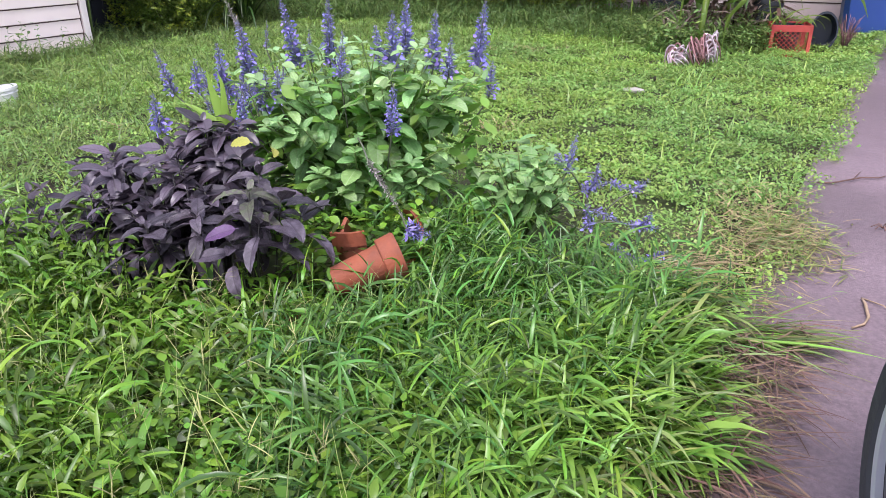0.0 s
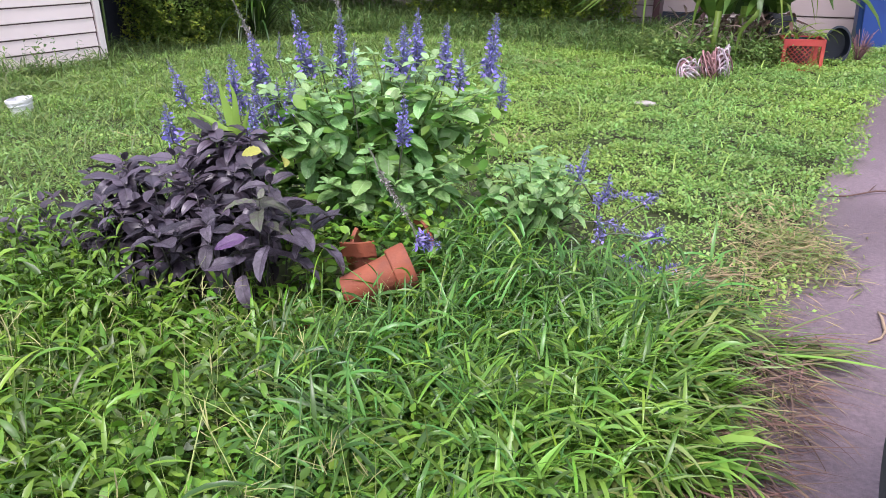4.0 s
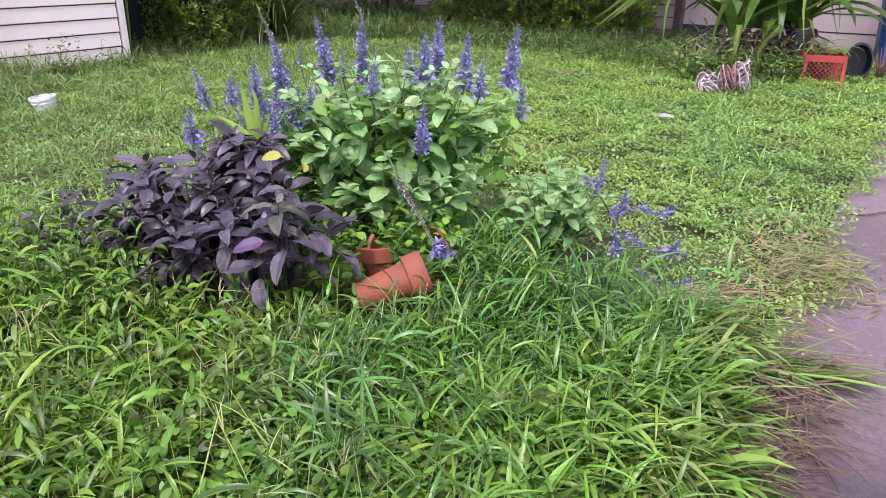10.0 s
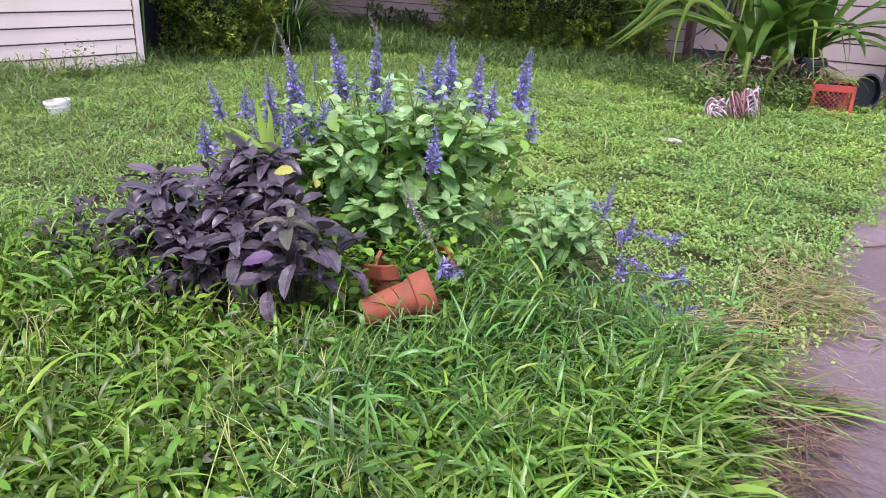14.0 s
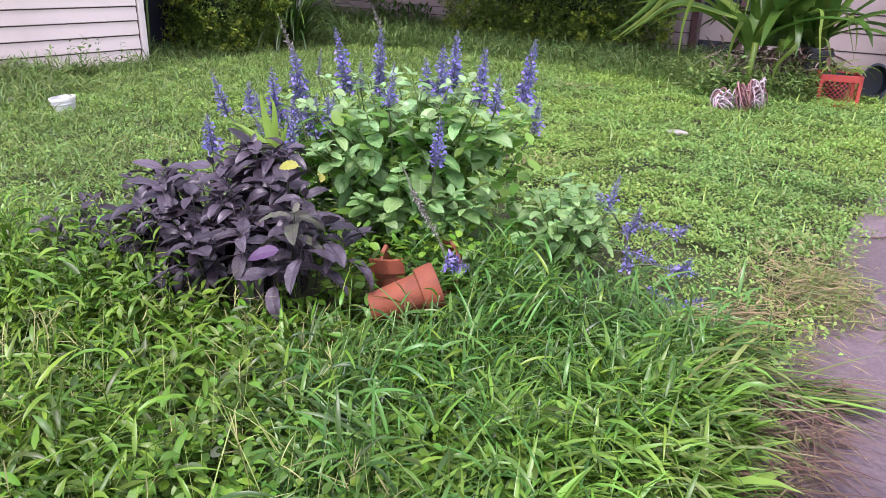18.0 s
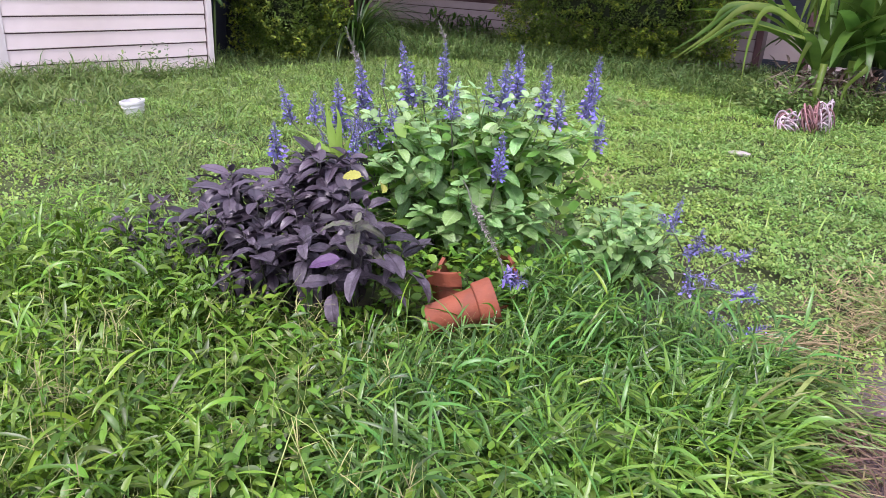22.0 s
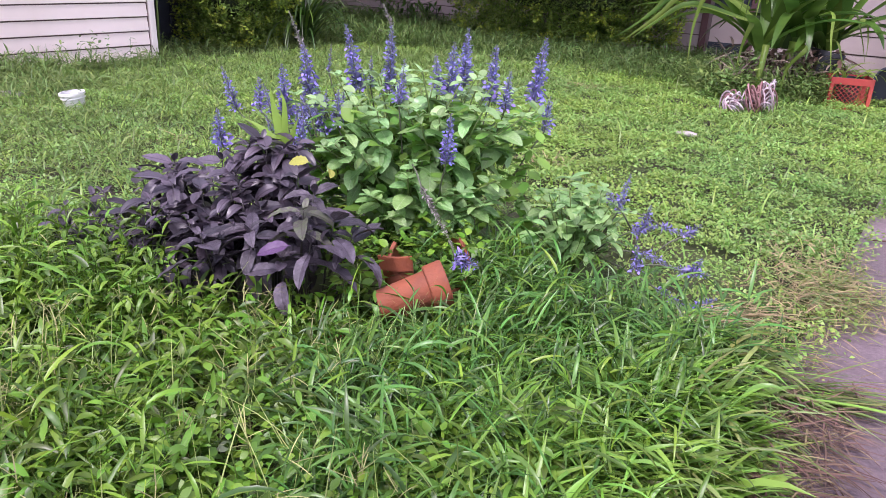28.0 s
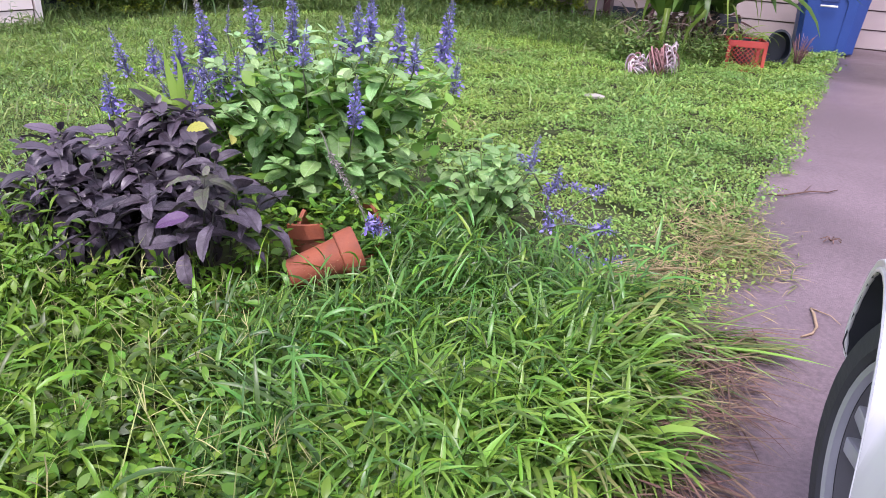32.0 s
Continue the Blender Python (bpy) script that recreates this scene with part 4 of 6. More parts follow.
    part("twig_body", tube([(0, 0, 0.0), (0.012, -0.05, 0.006), (0.026, -0.137, 0.004), (0.018, -0.18, 0.0), (-0.01, -0.225, 0.002)], [0.003, 0.005, 0.005, 0.004, 0.003], 6), TWIG, twig)
    part("side_shoot", tube([(0.0, 0.0, 0.0), (0.06, -0.03, 0.004), (0.09, -0.07, 0.0)], [0.003, 0.002, 0.001], 5), TWIG, twig)

    strand = thing("twig", Matrix.Translation((1.98, 3.02, 0.012)), "dark dry grass strand lying across the concrete", "twig")
    part("twig_body", tube([(-0.10, -0.01, 0.01), (0.0, 0.0, 0.004), (0.16, 0.05, 0.008), (0.25, 0.055, 0.003), (0.33, 0.10, 0.0)], [0.003, 0.004, 0.004, 0.003, 0.002], 5), DRY, strand)
    part("side_shoot", tube([(0.12, 0.04, 0.006), (0.18, 0.10, 0.012), (0.23, 0.16, 0.0)], [0.003, 0.002, 0.001], 5), DRY, strand)
    knot = thing("twig", Matrix.Translation((1.88, 2.49, 0.010)), "small dark knot of debris on the concrete", "twig")
    for k in range(7):
        a = 0.9 * k
        part("shoot", tube(bend((0.0, 0.0, 0.002), (0.045 * math.cos(a), 0.03 * math.sin(a), 0.004), 0.012, 3), 0.002, 4), DRY, knot)


build_lawn()
build_tall_grass()
build_long_grass()


# ---- leafy things ----
def leaf_mesh(name, profile, curl, fold, width, rise=0.0):
    """A leaf one metre long that starts at the origin and points along x."""
    k = np.ones(1)
    v, f = ribbons(np.zeros((1, 3)), 0 * k, rise * k, curl * k, k, width * k, profile, fold)
    return np_mesh(name, v, f)


def quilted(width, curl, fold, veins=6, ripple=0.010, petiole=0.10, n=12, c=6, teeth=0.0):
    """Arrays of one leaf of unit length along x: pointed, folded along the midrib and raised between its side veins."""
    s = np.linspace(0, 1, n + 1)
    u = np.clip((s - petiole) / (1 - petiole), 0, 1)
    half = u ** 0.55 * (1 - u) ** 0.8
    half = 0.5 * width * half / half.max() + 0.012 * (1 - s)
    half *= 1 + teeth * np.where(np.arange(n + 1) % 2, 1, -1) * np.sin(np.pi * u)
    ang = -curl * s
    x = np.concatenate([[0], np.cumsum(np.cos(ang[:-1]))]) / n
    z = np.concatenate([[0], np.cumsum(np.sin(ang[:-1]))]) / n
    v = np.linspace(-1, 1, c + 1)
    side = np.abs(v)[None] * half[:, None]
    lift = fold * side - 0.35 * fold * v[None] ** 2 * half[:, None] + ripple * np.sin(6.283 * veins * u[:, None] - 3.0 * np.abs(v)[None]) * np.abs(v)[None] * np.sin(np.pi * u)[:, None]
    verts = np.stack([x[:, None] - np.sin(ang)[:, None] * lift, v[None] * half[:, None], z[:, None] + np.cos(ang)[:, None] * lift], -1).reshape(-1, 3)
    on = np.stack([s[:, None] + 0 * side, v[None] * half[:, None], 0 * side], -1).reshape(-1, 3)
    i = (np.arange(n)[:, None] * (c + 1) + np.arange(c)[None]).ravel()
    return verts, np.stack([i, i + c + 1, i + c + 2, i + 1], -1), on


def leaf_data(name, verts, faces, on):
    me = np_mesh(name, verts, faces)
    me.attributes.new("leaf_at", "FLOAT_VECTOR", "POINT").data.foreach_set("vector", np.asarray(on, np.float32).ravel())
    return me


def joined_leaves(name, shapes, poses):
    """One mesh of many leaves, each a shape's number and a pose."""
    verts, faces, on, n = [], [], [], 0
    for k, m in poses:
        v, f, o = shapes[k]
        m = np.array(m)
        verts.append(v @ m[:3, :3].T + m[:3, 3])
        faces.append(f + n)
        on.append(o)
        n += len(v)
    return leaf_data(name, np.concatenate(verts), np.concatenate(faces), np.concatenate(on))


SALVIA_SHAPES = [quilted(w, c, f, teeth=0.05) for w, c, f in ((0.52, 0.5, 0.32), (0.46, 0.9, 0.40), (0.56, 0.25, 0.25), (0.48, 1.2, 0.34))]
SHIELD_SHAPES = [quilted(w, c, f, 7, 0.014) for w, c, f in ((0.40, 0.6, 0.35), (0.35, 1.0, 0.55), (0.43, 0.3, 0.30), (0.37, 1.5, 0.45))]
SALVIA_LEAVES = [leaf_data("leaf", *a) for a in SALVIA_SHAPES]
SHIELD_LEAVES = [leaf_data("leaf", *a) for a in SHIELD_SHAPES]
for me in SALVIA_LEAVES:
    me.materials.append(SALVIA)
for me in SHIELD_LEAVES:
    me.materials.append(PURPLE)


def leaf_pose(p, heading, pitch, roll, size):
    return Matrix.Translation(p) @ Matrix.Rotation(heading, 4, "Z") @ Matrix.Rotation(-pitch, 4, "Y") @ Matrix.Rotation(roll, 4, "X") @ Matrix.Scale(size, 4)


def whorl(parent, p, meshes, count, size, pitch, heading=None, rnd=random, far=None):
    """Leaves round a stem; given a list, they are added to it instead, for one joined mesh."""
    h0 = rnd.uniform(0, 6.28) if heading is None else heading
    for j in range(count):
        h = h0 + 6.283 * j / count + rnd.uniform(-0.3, 0.3)
        k = rnd.randrange(len(meshes))
        m = leaf_pose(p, h, pitch + rnd.uniform(-0.35, 0.35), rnd.uniform(-0.45, 0.45), size * rnd.uniform(0.70, 1.2))
        if far is None:
            part("leaf", meshes[k], None, parent, m=m)
        else:
            far.append((k, m))


def spike_data(length, thick, bloom, seed):
    """Calyces and florets of one flower spike of that length, upright at the origin; two joined meshes' arrays."""
    r = np.random.default_rng(seed)
    rings = max(6, int(length / 0.0058))
    out = []
    for floret in (False, True):
        ps, hd, sz = [], [], []
        for k in range(rings):
            s = k / rings
            taper = (1 - 0.8 * s ** 1.5) * (0.75 + 0.25 * math.sin(k * 1.9 + seed))
            if floret and s > 0.92:
                continue
            for j in range(5 if floret else 6):
                if floret and r.random() > bloom:
                    continue
                a = 6.283 * j / 5 + k * 0.8 + r.uniform(-0.3, 0.3)
                q = thick * taper * (0.45 if floret else 0.12)
                ps.append((q * math.cos(a), q * math.sin(a), s * length + r.uniform(-0.002, 0.002)))
                hd.append(a + r.uniform(-0.5, 0.5))
                sz.append(thick * taper * (0.36 if floret else 0.52) * r.uniform(0.6, 1.3))
        n = len(ps)
        if not n:
            out.append((np.zeros((0, 3)), np.zeros((0, 4), int)))
            continue
        sz = np.array(sz)
        out.append(ribbons(np.array(ps), np.array(hd), (0.0 if floret else 0.5) + r.normal(0, 0.35, n), np.full(n, 0.7 if floret else -0.3), sz, sz * (0.72 if floret else 0.42), (0.3, 1.0, 0.8, 0.25), 0.3, r.normal(0, 0.7, n)))
    return out


def flower_spike(parent, foot, tip, thick=0.026, bloom=0.5, seed=0, spent=False, stem_from=None):
    foot, tip = Vector(foot), Vector(tip)
    d = tip - foot
    turn = d.to_track_quat("Z", "Y").to_matrix().to_4x4()
    m = Matrix.Translation(foot) @ turn
    a, b = spike_data(d.length, thick, bloom, seed)
    calyx = part("flower_spike", np_mesh("flower_spike", *a), SPENT if spent else CALYX, parent, "grey spent flower spike" if spent else "blue-grey budded flower spike", m)
    if not spent and len(b[0]):
        tagged(part("bloom", np_mesh("bloom", *b), FLORET, calyx, "violet-blue florets"), kind="stuff")
    start = Vector(stem_from) if stem_from else foot - d.normalized() * 0.12
    pts = [start, start.lerp(foot, 0.5) + Vector((0, 0, 0.01)), foot, tip]
    part("stalk", tube(pts, [0.003, 0.003, 0.0025, 0.0012], 5), STALK, parent)


def build_salvia():
    rnd = random.Random(11)
    plant = thing("salvia", Matrix.Identity(4), "leafy green salvia bush with tall violet-blue flower spikes", "flowering plant")
    crown = Vector((-0.08, 2.76, 0))
    tips = []
    for k in range(44):
        a, r = 2.4 * k, math.sqrt((k + 0.5) / 44)
        tips.append(crown + Vector((0.50 * r * math.cos(a) - 0.02, 0.33 * r * math.sin(a), 0.69 - 0.13 * r * r + rnd.uniform(-0.05, 0.03))))
    for k in range(18):
        tips.append(Vector((-0.44 + 0.66 * (k + rnd.random()) / 18, rnd.uniform(2.38, 2.52), rnd.uniform(0.22, 0.52))))
    far = []
    for k, tip in enumerate(tips):
        foot = crown + Vector((rnd.uniform(-0.14, 0.14), rnd.uniform(-0.1, 0.1), -0.02))
        part("stem", tube(bend(foot, tip, 0.04), [0.006, 0.005, 0.005, 0.004, 0.004, 0.003, 0.003], 5), STEM, plant)
        for j, s in enumerate((1.0, 0.93, 0.84, 0.72, 0.58)):
            p = foot.lerp(tip, s) + Vector((0, 0, 0.04 * 4 * s * (1 - s)))
            whorl(plant, p, SALVIA_LEAVES, (4, 2, 2, 2, 2)[j], (0.050, 0.075, 0.100, 0.118, 0.122)[j], (0.55, 0.2, -0.1, -0.4, -0.65)[j], rnd.uniform(0, 6.28) + 1.57 * j, rnd, None if tip.y < 2.66 else far)
    tagged(part("foliage", joined_leaves("foliage", SALVIA_SHAPES, far), SALVIA_FAR, plant, "grey-green leaf pairs on the far stems"), kind="stuff")
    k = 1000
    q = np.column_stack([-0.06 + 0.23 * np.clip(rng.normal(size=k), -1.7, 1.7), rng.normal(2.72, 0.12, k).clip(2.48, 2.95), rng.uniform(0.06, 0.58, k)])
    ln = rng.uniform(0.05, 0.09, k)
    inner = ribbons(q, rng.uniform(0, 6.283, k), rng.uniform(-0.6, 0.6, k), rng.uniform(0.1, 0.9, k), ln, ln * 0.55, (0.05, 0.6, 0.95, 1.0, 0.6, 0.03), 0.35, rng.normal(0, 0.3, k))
    tagged(part("foliage", np_mesh("foliage", *inner), SALVIA_MASS, plant, "inner leaves with shade in their darker green"), kind="stuff")
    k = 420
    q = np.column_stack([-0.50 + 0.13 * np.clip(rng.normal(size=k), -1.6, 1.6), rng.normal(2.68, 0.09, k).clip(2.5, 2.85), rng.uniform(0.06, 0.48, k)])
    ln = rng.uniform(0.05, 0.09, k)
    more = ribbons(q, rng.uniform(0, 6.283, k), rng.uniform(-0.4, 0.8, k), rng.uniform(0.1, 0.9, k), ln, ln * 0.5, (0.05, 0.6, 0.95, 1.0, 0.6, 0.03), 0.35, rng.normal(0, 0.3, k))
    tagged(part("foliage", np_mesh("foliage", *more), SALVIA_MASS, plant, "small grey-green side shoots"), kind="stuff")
    # tip x, depth, tip height, foot x, foot height, thickness
    spikes = ((-0.860, 2.80, 0.683, -0.810, 0.517, 0.040), (-0.774, 2.45, 0.592, -0.765, 0.457, 0.048), (-0.719, 2.80, 0.646, -0.720, 0.521, 0.044), (-0.629, 2.80, 0.699, -0.618, 0.503, 0.056),
              (-0.545, 2.80, 0.780, -0.523, 0.584, 0.054), (-0.455, 2.90, 0.769, -0.467, 0.659, 0.022), (-0.392, 2.85, 0.850, -0.341, 0.606, 0.056), (-0.299, 2.90, 0.732, -0.302, 0.610, 0.030),
              (-0.221, 2.90, 0.852, -0.227, 0.591, 0.056), (-0.147, 2.60, 0.764, -0.167, 0.604, 0.040), (-0.046, 2.90, 0.746, -0.038, 0.610, 0.044), (0.022, 2.80, 0.808, 0.015, 0.596, 0.058),
              (0.075, 2.95, 0.845, 0.066, 0.617, 0.054), (0.184, 2.85, 0.799, 0.171, 0.583, 0.058), (0.235, 2.75, 0.713, 0.225, 0.571, 0.046), (0.383, 2.95, 0.822, 0.354, 0.573, 0.058),
              (0.386, 2.70, 0.636, 0.373, 0.502, 0.046), (0.022, 2.36, 0.625, 0.012, 0.456, 0.046), (-0.487, 2.50, 0.569, -0.506, 0.446, 0.044), (-0.382, 2.60, 0.645, -0.393, 0.522, 0.042))
    for k, (x, y, z, fx, fz, thick) in enumerate(spikes):
        low = crown.lerp(Vector((fx, y, 0)), 0.75) + Vector((0, 0, 0.3))
        flower_spike(plant, (fx, y, fz), (x, y, z), thick * 1.18, 0.12 if thick < 0.035 else rnd.uniform(0.4, 0.7), k, False, low)
    for k in range(16):
        x, z = -0.66 + 0.32 * rnd.random(), 0.45 + 0.10 * rnd.random()
        y = rnd.uniform(2.56, 2.80)
        ln = rnd.uniform(0.05, 0.13)
        flower_spike(plant, (x, y, z), (x + rnd.uniform(-0.04, 0.03), y + rnd.uniform(-0.02, 0.03), z + ln), rnd.uniform(0.030, 0.044), rnd.uniform(0.1, 0.5), 80 + k, False, (x + 0.05, y + 0.02, 0.3))
    flower_spike(plant, (-0.545, 2.86, 0.72), (-0.608, 2.86, 0.889), 0.034, 0, 40, True, (-0.45, 2.78, 0.5))
    flower_spike(plant, (-0.225, 2.92, 0.85), (-0.258, 2.92, 0.925), 0.032, 0, 41, True, (-0.2, 2.9, 0.5))
    flower_spike(plant, (-0.06, 2.15, 0.43), (0.05, 1.95, 0.31), 0.030, 0, 42, True, (-0.1, 2.35, 0.45))
    flower_spike(plant, (0.05, 1.95, 0.285), (0.125, 1.94, 0.262), 0.056, 0.9, 43, False, (0.03, 1.97, 0.33))
    for p, h, size in (((-0.395, 2.12, 0.505), 3.0, 0.080), ((-0.35, 2.15, 0.482), 5.2, 0.075)):
        part("leaf", leaf_data("leaf", *quilted(0.42, 0.7, 0.5, teeth=0.12)), YELLOW, plant, "yellowing spotted leaf", leaf_pose(Vector(p), h, 0.05, -0.75, size))


def build_small_salvia():
    rnd = random.Random(4)
    plant = thing("salvia", Matrix.Identity(4), "small sprawling salvia with violet spikes lying in the grass", "flowering plant")
    crown = Vector((0.485, 2.50, 0))
    for k in range(34):
        a, r = 2.4 * k, math.sqrt((k + 0.5) / 34)
        tip = crown + Vector((0.20 * r * math.cos(a) + 0.0, 0.20 * r * math.sin(a) - 0.03, 0.37 - 0.13 * r * r + rnd.uniform(-0.03, 0.03)))
        part("stem", tube(bend(crown, tip, 0.02), [0.004, 0.004, 0.003, 0.003, 0.003, 0.002, 0.002], 5), STEM, plant)
        for j, s in enumerate((1.0, 0.82, 0.6)):
            whorl(plant, crown.lerp(tip, s), SALVIA_LEAVES, 2, (0.065, 0.085, 0.09)[j], (0.3, 0.0, -0.35)[j], rnd.uniform(0, 6.28), rnd=rnd)
    runs = [((0.62, 2.42, 0.29), (0.66, 2.47, 0.42), 0.6), ((0.66, 2.35, 0.25), (0.76, 2.36, 0.27), 0.8), ((0.76, 2.36, 0.27), (0.84, 2.35, 0.24), 0.2),
            ((0.84, 2.35, 0.24), (0.90, 2.36, 0.28), 0.6), ((0.70, 2.36, 0.27), (0.72, 2.37, 0.34), 0.5), ((0.67, 2.26, 0.14), (0.665, 2.28, 0.23), 0.9),
            ((0.69, 2.28, 0.20), (0.80, 2.23, 0.16), 0.3), ((0.80, 2.23, 0.16), (0.90, 2.20, 0.16), 0.7), ((0.85, 2.22, 0.16), (0.87, 2.22, 0.21), 0.5),
            ((0.71, 2.14, 0.13), (0.81, 2.07, 0.09), 0.3), ((0.81, 2.07, 0.09), (0.89, 2.09, 0.13), 0.8), ((0.60, 2.40, 0.33), (0.57, 2.40, 0.37), 0.6)]
    for k, (a, b, bloom) in enumerate(runs):
        flower_spike(plant, a, b, 0.042 if bloom > 0.3 else 0.034, bloom, 60 + k, False, (0.55, 2.45, 0.12) if k in (0, 1, 6, 9) else None)


def build_shield_plant():
    rnd = random.Random(8)
    plant = thing("persian_shield", Matrix.Identity(4), "low mound of purple-black glossy leaves beside the salvia", "foliage plant")

    def crest(x, y):
        """Height of the mound: a ridge behind that falls off to the front and to the far end."""
        return 0.49 - 0.54 * max(0.0, 2.38 - y) - 0.5 * max(0.0, y - 2.42) + (0.30 if x < -0.62 else 0.10) * (x + 0.62)

    greenish = [me.copy() for me in SHIELD_LEAVES]
    for me in greenish:
        me.materials[0] = PURPLE_GREEN
    heads = [((-0.690, 1.96, 0.315), SHIELD_LEAVES, 1.0), ((-0.440, 1.90, 0.275), SHIELD_LEAVES, 1.0), ((-0.300, 1.96, 0.385), SHIELD_LEAVES, 0.95), ((-0.250, 1.97, 0.330), SHIELD_LEAVES, 0.9), ((-0.36, 1.91, 0.325), SHIELD_LEAVES, 1.1), ((-0.385, 1.95, 0.410), greenish, 0.9),
             ((-0.545, 1.97, 0.335), SHIELD_LEAVES, 0.9), ((-0.38, 2.08, 0.42), SHIELD_LEAVES, 0.9)]
    for k in range(150):
        x, y = rnd.uniform(-1.30, -0.26), rnd.uniform(1.95, 2.50)
        wide = 1.0 - 0.55 * max(0.0, (-0.95 - x) / 0.35)
        if abs(y - 2.22) > 0.28 * wide or (x < -0.95 and rnd.random() < 0.55) or y < (2.10 if x < -0.75 else 2.02) or x > -0.36 - 0.35 * (y - 2.0):
            continue
        heads.append(((x, y, crest(x, y) + rnd.uniform(-0.05, 0.02)), SHIELD_LEAVES, rnd.uniform(0.75, 1.05) * (0.75 if x < -1.0 else 1.0)))
    far = []
    for k, (tip, meshes, big) in enumerate(heads):
        tip = Vector(tip)
        foot = Vector((-0.60 + (tip.x + 0.60) * 0.75, 2.2 + (tip.y - 2.2) * 0.55, -0.02))
        part("stem", tube(bend(foot, tip, 0.02, 4), [0.005, 0.004, 0.004, 0.003, 0.002], 5), DARKSTEM, plant)
        h0 = rnd.uniform(0, 6.28)
        near = tip.y < 2.10 or meshes is greenish
        for j, (drop, size, pitch) in enumerate(((0.0, 0.060, 0.80), (0.008, 0.104, 0.38), (0.028, 0.132, 0.06), (0.060, 0.132, -0.20))):
            whorl(plant, tip - Vector((0, 0, drop)), meshes, 2, size * big, pitch, h0 + 1.57 * j, rnd, None if near else far)
    tagged(part("foliage", joined_leaves("foliage", SHIELD_SHAPES, far), PURPLE_FAR, plant, "crowded dark leaf whorls"), kind="stuff")
    low = []
    for k in range(130):
        x, y = rnd.uniform(-0.88, -0.42), rnd.uniform(2.03, 2.40)
        low.append((rnd.randrange(4), leaf_pose(Vector((x, y, crest(x, y) * rnd.uniform(0.55, 0.85))), rnd.uniform(0, 6.28), rnd.uniform(-0.9, 0.1), rnd.uniform(-0.4, 0.4), rnd.uniform(0.09, 0.14))))
    tagged(part("foliage", joined_leaves("foliage", SHIELD_SHAPES, low), PURPLE_FAR, plant, "shaded lower leaves"), kind="stuff")
    bright = SHIELD_LEAVES[0].copy()
    bright.materials[0] = BRIGHT_PURPLE
    part("leaf", bright, None, plant, "bright purple young leaf", leaf_pose(Vector((-0.405, 1.865, 0.335)), 3.30, -0.10, -0.55, 0.105))


def hung_leaf(parent, points, width, mat, label=""):
    """A strap leaf whose midrib passes through the points, its breadth turned to the lawn."""
    q = [Vector(p) for p in points]
    q = [q[0] * 2 - q[1]] + q + [q[-1] * 2 - q[-2]]
    line = []
    for a, b, c, d in zip(q, q[1:], q[2:], q[3:]):
        for t in np.linspace(0, 1, 6)[:-1]:
            line.append(0.5 * (2 * b + (c - a) * t + (2 * a - 5 * b + 4 * c - d) * t * t + (3 * b - a - 3 * c + d) * t ** 3))
    line.append(q[-2])
    n = len(line)
    verts = []
    for k, p in enumerate(line):
        s = k / (n - 1)
        along = (line[min(k + 1, n - 1)] - line[max(k - 1, 0)]).normalized()
        side = along.cross(Vector((0.35, -0.9, 0.15))).normalized()
        half = 0.5 * width * (0.55 + 1.2 * s if s < 0.375 else 1.0) * min(1.0, (1 - s) / 0.62 + 0.03)
        verts += [p - side * half, p + side.cross(along) * (0.3 * half), p + side * half]
    i = (np.arange(n - 1)[:, None] * 3 + np.arange(2)[None]).ravel()
    part("leaf", np_mesh("leaf", [tuple(v) for v in verts], np.stack([i, i + 3, i + 4, i + 1], -1)), mat, parent, label)


def build_lime_blades():
    tuft = thing("broad_grass", Matrix.Identity(4), "pale lime broad-bladed grass shoot behind the dark leaves", "grass")
    for points, width in ((((-0.555, 0.44), (-0.573, 0.53), (-0.588, 0.599), (-0.596, 0.662)), 0.050),
                          (((-0.57, 0.45), (-0.603, 0.493), (-0.644, 0.528), (-0.697, 0.555)), 0.040),
                          (((-0.559, 0.44), (-0.552, 0.531), (-0.551, 0.609), (-0.562, 0.651)), 0.036),
                          (((-0.556, 0.42), (-0.535, 0.48), (-0.517, 0.53), (-0.505, 0.56)), 0.030)):
        hung_leaf(tuft, [(-0.58, 2.50, -0.01), (-0.565, 2.49, 0.25)] + [(x, 2.48, z) for x, z in points], width, LIME)


build_salvia()
build_small_salvia()
build_shield_plant()
build_lime_blades()


# ---- broken pot ----
def aimed(foot, axis, spin=0.0):
    """A pose whose z runs along axis from foot."""
    return Matrix.Translation(foot) @ Vector(axis).to_track_quat("Z", "Y").to_matrix().to_4x4() @ Matrix.Rotation(radians(spin), 4, "Z")


